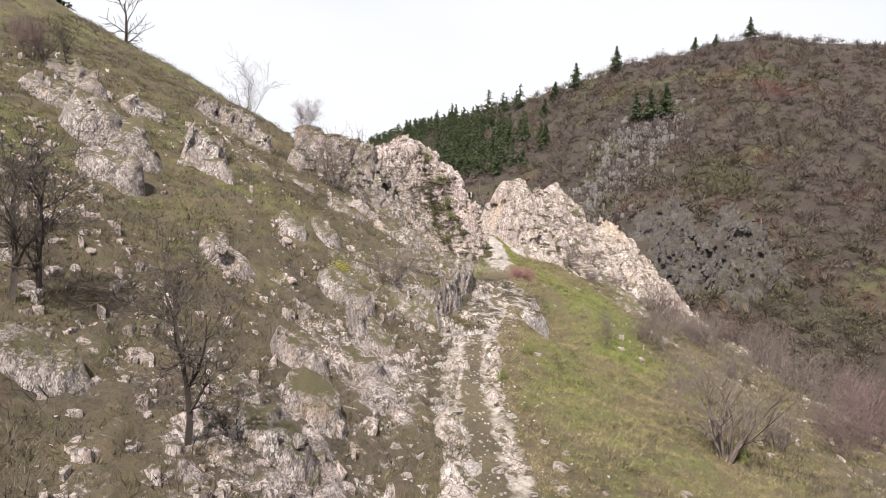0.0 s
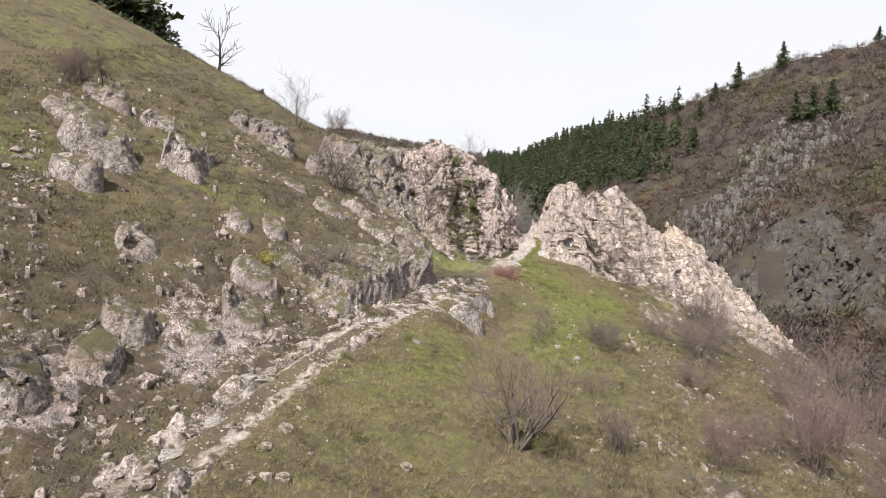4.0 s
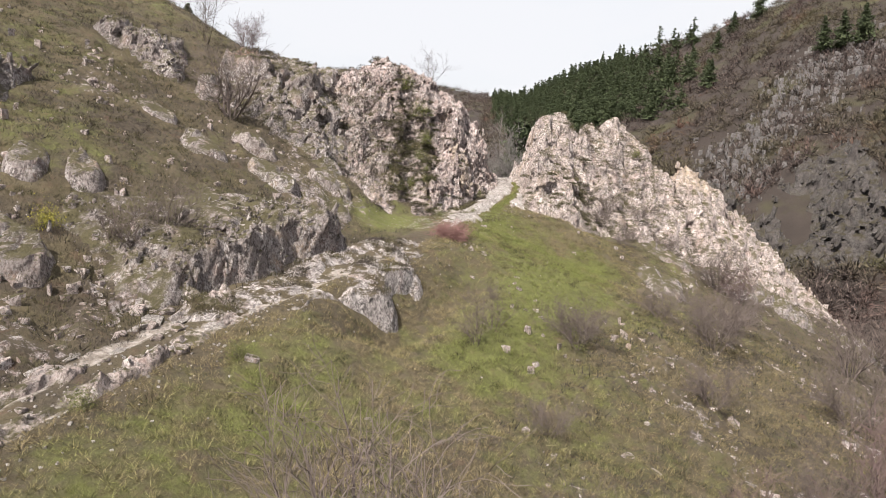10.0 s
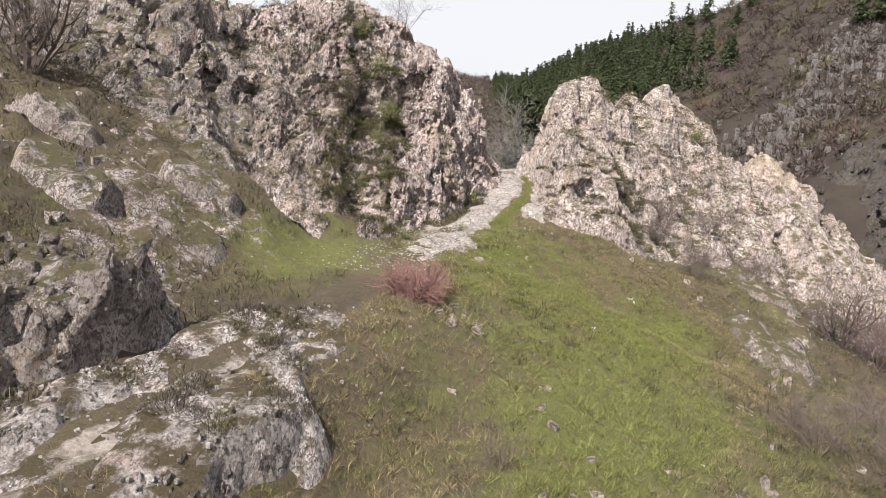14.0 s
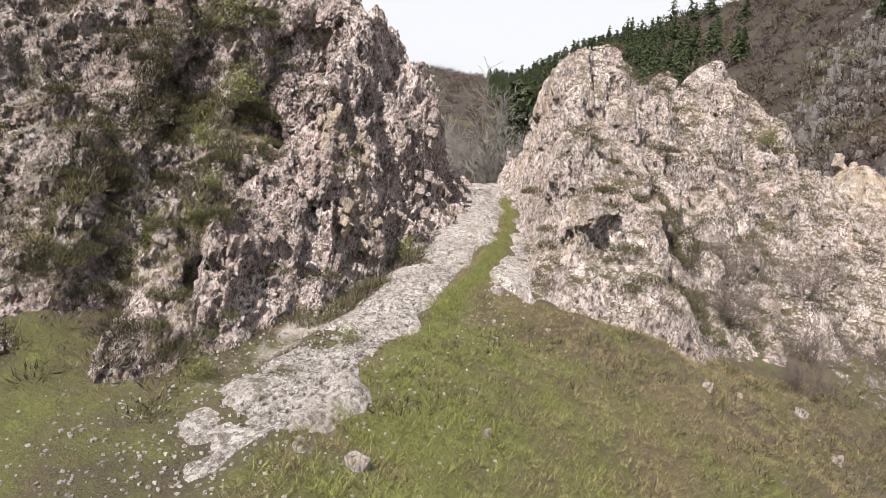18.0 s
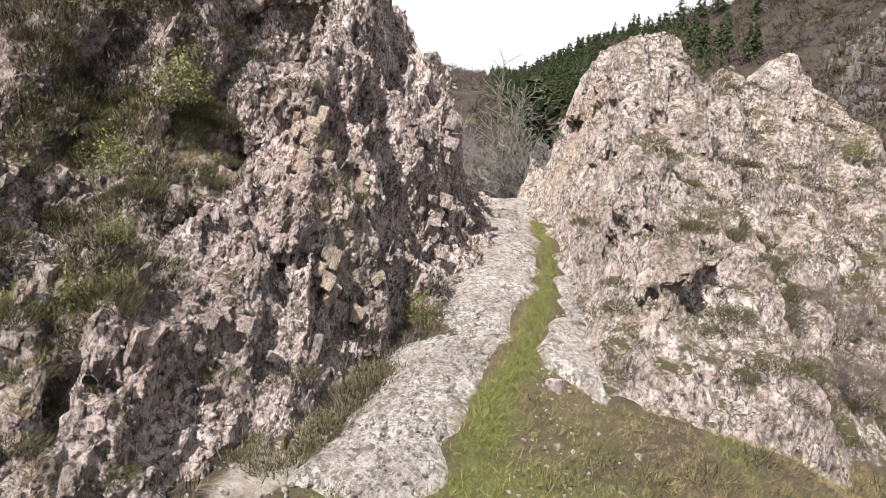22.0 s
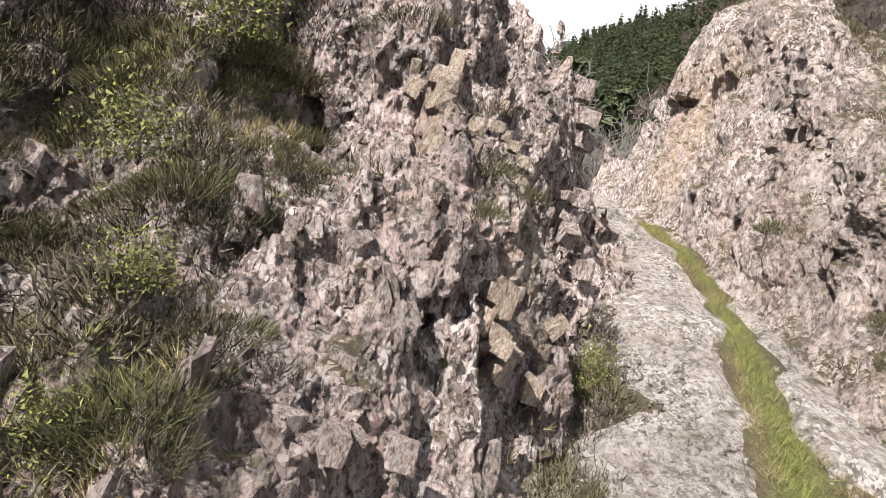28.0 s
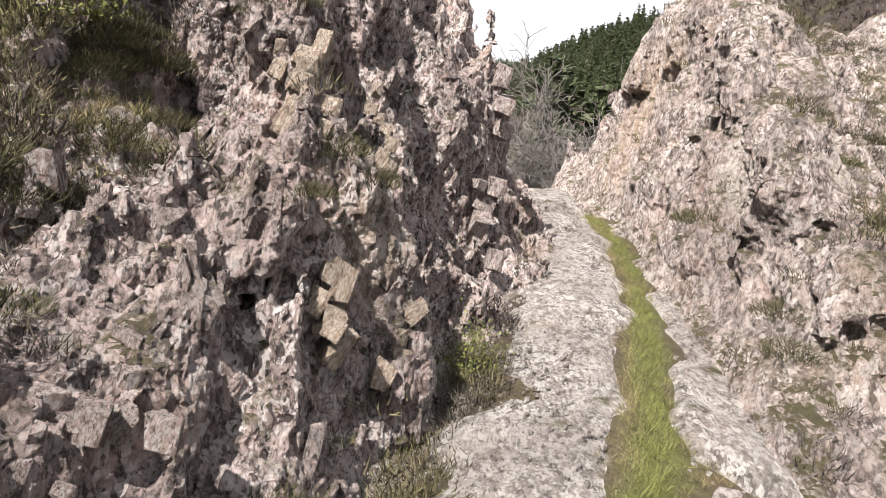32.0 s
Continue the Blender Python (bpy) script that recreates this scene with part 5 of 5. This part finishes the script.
def turf(name, label, mat, x, y, z, size, shapes, greens=None):
    r = np.random.default_rng(len(x))
    bits, att = [], []
    for k, (v, f) in enumerate(shapes):
        sel = np.arange(len(x)) % len(shapes) == k
        bits.append(scatter(v, f, np.stack((x[sel], y[sel], z[sel]), 1), size[sel], r.uniform(0, 6.3, sel.sum())))
        if greens is not None:
            att.append(np.repeat(greens[sel], len(v)))
    me = mesh_from(name, *join(bits))
    if greens is not None:
        attribute(me, "green", np.concatenate(att))
    me.materials.append(mat)
    return tagged(new(name, me), label, name, kind="stuff")


def heather(seed, blades, width, length):
    """A cushion of short fine shoots."""
    r = np.random.default_rng(seed)
    w, e = r.uniform(0, 2 * math.pi, blades), r.uniform(0, 1, blades) ** 0.5
    rad = 0.95 * e
    a = np.stack((np.cos(w) * rad, np.sin(w) * rad, 0.55 * np.sqrt(np.maximum(0, 1 - rad ** 2)) * r.uniform(0.1, 1, blades)), 1)
    way = np.stack((np.cos(w) * rad * 0.7, np.sin(w) * rad * 0.7, np.full(blades, 0.8)), 1) + r.normal(0, 0.35, (blades, 3))
    way *= (length * r.uniform(0.5, 1.2, blades) / np.linalg.norm(way, axis=1))[:, None]
    side = np.cross(way, r.normal(0, 1, (blades, 3)))
    side *= (width / np.maximum(np.linalg.norm(side, axis=1), 1e-6))[:, None]
    v = np.stack((a - side, a + side, a + way), 1).reshape(-1, 3)
    return v, np.arange(blades * 3).reshape(-1, 3)


def clear_of_rock(x, y):
    z = land(x, y)
    top = np.maximum(np.maximum(crag_slab(x, y), crag_ledge(x, y)), np.where(y > 52, np.maximum(crag_z(x, y), crag_pave(x, y)), -99))
    return top < z + 0.12


rng = np.random.default_rng(21)
x, y = rng.uniform(6, 40, 62000), rng.uniform(13, 62, 62000)
d, zt = track_d(x, y)
ok = (d > 1.3) & (rng.uniform(0, 1, len(x)) < np.interp(d, (1, 10, 20, 30), (1, 1, 0.6, 0.3))) & clear_of_rock(x, y)
x, y = x[ok], y[ok]
ys_ = rng.uniform(58, 78, 2600)
xs_ = smooth_interp(ys_, TRACK_Y, TRACK_X) + smooth_interp(ys_, PAVE_Y, PAVE_R) + 0.33 + rng.normal(0, 0.16, len(ys_))
x, y = np.concatenate((x, xs_)), np.concatenate((y, ys_))
xs_, ys_ = rng.uniform(20, 33, 14000), rng.uniform(49, 62, 14000)
ok = (track_d(xs_, ys_)[0] > 1.4) & clear_of_rock(xs_, ys_)
x, y = np.concatenate((x, xs_[ok])), np.concatenate((y, ys_[ok]))
xs_, ys_ = rng.uniform(-34, 20, 17000), rng.uniform(17, 84, 17000)
ok = (track_d(xs_, ys_)[0] < -1.6) & (rng.uniform(0, 1, len(xs_)) < 0.15 + 1.5 * ground_masks(xs_, ys_)["green"]) & clear_of_rock(xs_, ys_)
x, y = np.concatenate((x, xs_[ok])), np.concatenate((y, ys_[ok]))
gm = ground_masks(x, y)["green"]
turf("grass", "short hill grass, green and straw-coloured", M_GRASS, x, y, land(x, y) - 0.02, rng.uniform(0.13, 0.34, len(x)) * np.interp(y, (13, 44, 54, 60), (1, 1, 0.7, 0.58)), [clump(300 + k, 15, 0.017, 1.15) for k in range(5)], gm)
x, y = np.concatenate((rng.uniform(-16, 22, 34000), rng.uniform(-60, -14, 12000))), np.concatenate((rng.uniform(11, 78, 34000), rng.uniform(25, 95, 12000)))
d, zt = track_d(x, y)
ok = (d < -0.9) & (rng.uniform(0, 1, len(x)) < np.interp(y, (11, 40, 78), (1, 0.8, 0.45))) & clear_of_rock(x, y)
x, y = x[ok], y[ok]
xr, yr = rng.uniform(18, 62, 22000), rng.uniform(16, 74, 22000)
d, zt = track_d(xr, yr)
ok = (rng.uniform(0, 1, len(xr)) < ramp(d, 7, 15)) & clear_of_rock(xr, yr)
x, y = np.concatenate((x, xr[ok])), np.concatenate((y, yr[ok]))
ok = (ground_masks(x, y)["green"] < 0.55) | (track_d(x, y)[0] < -4)
x, y = x[ok], y[ok]
turf("heath", "dry grey-brown heath and grass tufts on the slope", M_HEATH, x, y, land(x, y) - 0.03, rng.uniform(0.14, 0.42, len(x)) * (1 + 0.7 * (rng.uniform(0, 1, len(x)) > 0.9)), [heather(320 + k, 20, 0.026, 0.55) for k in range(5)])

# darker tussocks among the grass
x, y = rng.uniform(-16, 40, 13000), rng.uniform(14, 62, 13000)
ok = (np.abs(track_d(x, y)[0]) > 1.6) & (fbm(x / 2.5, y / 2.5, 0, 2, 58) > -0.15) & clear_of_rock(x, y)
x, y = x[ok], y[ok]
turf("tussocks", "dark olive tussocks among the shorter grass", M_TUSSOCK, x, y, land(x, y) - 0.03, 0.10 + 0.26 * rng.uniform(0, 1, len(x)) ** 2, [heather(380 + k, 34, 0.035, 0.6) for k in range(4)])

# scree on the open slopes
rng = np.random.default_rng(71)
sx_, sy_ = np.concatenate((rng.uniform(20, 58, 7000), rng.uniform(-14, 10, 11000))), np.concatenate((rng.uniform(24, 72, 7000), rng.uniform(13, 54, 11000)))
d, zt = track_d(sx_, sy_)
st = ground_masks(sx_, sy_)["stony"]
ok = (rng.uniform(0, 1, len(sx_)) < 0.06 + 2.0 * st) & (np.abs(d) > 2) & clear_of_rock(sx_, sy_)
sx_, sy_ = sx_[ok], sy_[ok]
scree = []
for k in range(8):
    v, f = SHAPES[8 + k]
    sel = np.arange(len(sx_)) % 8 == k
    scree.append(scatter(v, f, np.stack((sx_[sel], sy_[sel], land(sx_[sel], sy_[sel])), 1), 0.10 + 0.5 * rng.uniform(0, 1, sel.sum()) ** 3, rng.uniform(0, 6.3, sel.sum())))
me = mesh_from("scree", *join(scree))
me.materials.append(M_SPIRE)
tagged(new("scree", me), "small pale stones scattered over the slopes", "stones", kind="stuff")

rng = np.random.default_rng(81)
# tussocks and leafy bushes on and below the crag
M_LEAF = material("fresh_leaves", 0.8)
n = Net(M_LEAF)
n.colour(n.mix(n.island(), (0.05, 0.06, 0.016), (0.20, 0.205, 0.06)))
M_FLOWER = material("yellow_blossom", 0.8)
n = Net(M_FLOWER)
n.colour(n.mix(n.island(), (0.12, 0.125, 0.02), (0.42, 0.37, 0.05)))


def tuft_mesh(seed, blades, width, length):
    v, f = heather(seed, blades, width, length)
    me = mesh_from("tussock", v, f)
    me.materials.append(M_TUSSOCK)
    return me


TUFTS = [tuft_mesh(500 + k, 1100, 0.010, 0.30) for k in range(4)]
co, no = crag_points(nose, 50, 91, (14.2, 21.5, 55, 65), 0.35, 1.1)
co2, no2 = crag_points(nose, 120, 92, (14.0, 17.8, 54.5, 64), 0.1, 1.1)
co3, no3 = crag_points(spire, 36, 93, (25, 40, 57, 74), 0.35, 1.1)
co4, no4 = crag_points(wall, 30, 94, (0, 13, 51, 62), 0.3, 1.1)
for p in np.concatenate((co, co2, co3, co4)):
    ob = new("heather_tussock", TUFTS[int(rng.integers(4))])
    s = rng.uniform(0.22, 0.5)
    ob.matrix_world = pose(*(p - (0, 0, 0.06)), 0, 0, rng.uniform(0, 360)) @ Matrix.Diagonal((s, s, s * 0.9, 1))
    tagged(ob, "dark heathery tussock rooted in a rock crack", "plant", group="tussocks on the crags")


def leafy(seed, count, spread, tall, mat):
    r = np.random.default_rng(seed)
    c = r.normal(0, 1, (count, 3)) * (spread, spread, tall * 0.45) + (0, 0, tall * 0.55)
    c[:, 2] = np.abs(c[:, 2])
    v = (c[:, None, :] + r.normal(0, 0.026, (count, 3, 3))).reshape(-1, 3)
    me = mesh_from("leaves", v, np.arange(count * 3).reshape(-1, 3))
    me.materials.append(mat)
    return me


def bush(x, y, z, s, seed, mat, label):
    ob = tagged(new("bush"), label, "bush", group="small leafy bushes")
    ob.matrix_world = pose(x, y, z, 0, 0, seed * 50) @ Matrix.Diagonal((s, s, s, 1))
    rows = []
    r = np.random.default_rng(seed)
    for k in range(9):
        grow(r, (0, 0, -0.1), np.array((*r.normal(0, 0.5, 2), 1.0)), 0.8, 0.012, 0, rows, (2,), 0.2, 0.0)
    part("branchwork", mesh_from("branchwork", *tubes(np.array(rows)[:, :8])), M_TWIG, ob)
    part("foliage", leafy(seed, 1500, 0.33, 0.8, mat), mat, ob)
    return ob


for k, (x, y, s) in enumerate(((17.2, 61.4, 0.8), (16.6, 62.6, 1.0), (16.9, 59.6, 0.6), (15.6, 63.6, 0.9), (17.4, 58.4, 0.4), (17.3, 57.4, 0.4), (16.4, 57.8, 0.5))):
    bush(x, y, float(np.maximum(crag_nose(np.array(x), np.array(y)), land(np.array(x), np.array(y)))), s, 600 + k, M_LEAF, "fresh yellow-green bush in the gully of the crag")
bush(21.3, 62.2, float(land(np.array(21.3), np.array(62.2))) + 0.1, 0.55, 610, M_LEAF, "low yellow-green plant at the foot of the crag")
bush(4.2, 35.0, float(land(np.array(4.2), np.array(35.0))), 0.75, 611, M_FLOWER, "yellow flowering bush on the dry slope")
for k, (x, y, s) in enumerate(((9.9, 26.2, 0.5), (12.6, 30.0, 0.55), (9.6, 23.0, 0.4), (17.9, 21.7, 0.6), (36.0, 73.5, 0.7), (20.6, 56.2, 0.35), (18.4, 54.5, 0.4))):
    bush(x, y, float(crag_z(np.array(x), np.array(y))), s, 620 + k, M_LEAF, "small fresh green plant in the turf")

# tufts rooted in the rock
pts = [crag_points(nose, 220, 31, (16, 20, 53, 66), 0.6, 1.1)[0], crag_points(nose, 3600, 41, (8, 16.0, 53, 74), 0.1, 1.1)[0], crag_points(nose, 1700, 47, (14.5, 17.9, 54, 63), 0.15, 1.1)[0], crag_points(wall, 1400, 32, (-1, 14, 51, 70), 0.35, 1.1)[0], crag_points(spire, 500, 33, (24, 48, 55, 78), 0.6, 1.1)[0], crag_points(spire, 4200, 43, (29.0, 48, 55, 78), 0.3, 1.1)[0], crag_points(tail, 500, 46, (37, 62, 66, 84), 0.3, 1.1)[0],
       crag_points(ledge, 300, 34, (2, 16, 34, 48), 0.5, 1.1)[0], crag_points(slab, 500, 35, (8, 19, 31, 46), 0.5, 1.1)[0], crag_points(tail, 300, 36, (37, 62, 68, 84), 0.5, 1.1)[0],
       crag_points(upper, 250, 37, (-8, 4, 51, 64), 0.5, 1.1)[0]]
p = np.concatenate(pts)
ys_ = rng.uniform(55.5, 64, 330)
xs_ = smooth_interp(ys_, TRACK_Y, TRACK_X) + smooth_interp(ys_, PAVE_Y, PAVE_L) - np.abs(rng.normal(0.1, 0.6, 330))
p = np.concatenate((p, np.stack((xs_, ys_, crag_z(xs_, ys_)), 1)))
p = p[fbm(p[:, 0] / 1.6, p[:, 1] / 1.6, p[:, 2] / 1.6, 2, 44) > -0.05]
turf("rock_heath", "dry tufts rooted in cracks of the crags", M_HEATH, p[:, 0], p[:, 1], p[:, 2] - 0.03, rng.uniform(0.10, 0.36, len(p)), [heather(340 + k, 60, 0.028, 0.5) for k in range(4)])


# grassy ramp in the gully of the crag
p = crag_points(nose, 3200, 51, (13.6, 17.9, 53.2, 61.5), 0.25, 1.1)[0]
p = p[(fbm(p[:, 0] / 1.3, p[:, 1] / 1.3, p[:, 2] / 1.3, 2, 45) > -0.1) & (p[:, 2] < 9.6)]
turf("gully_grass", "olive grass and low herbs on the ledges of the crag", M_GRASS, p[:, 0], p[:, 1], p[:, 2] - 0.03, rng.uniform(0.09, 0.26, len(p)), [clump(360 + k, 16, 0.016, 1.0) for k in range(4)], 0.25 + 0.3 * rng.uniform(0, 1, len(p)))

# stones beside the bramble, and along the ruts on the knoll
rng = np.random.default_rng(97)
p = [(20.4 + rng.normal(0, 0.45), 46.8 + rng.normal(0, 0.6)) for k in range(9)] + [(22.3 + 0.25 * k + rng.normal(0, 0.25), 43.5 - 0.9 * k + rng.normal(0, 0.3)) for k in range(8)]
strew("stone", PALES, p, rng.uniform(0.2, 0.5, len(p)), "pale buff stone lying in the grass", "stones in the grass", tilt=14)
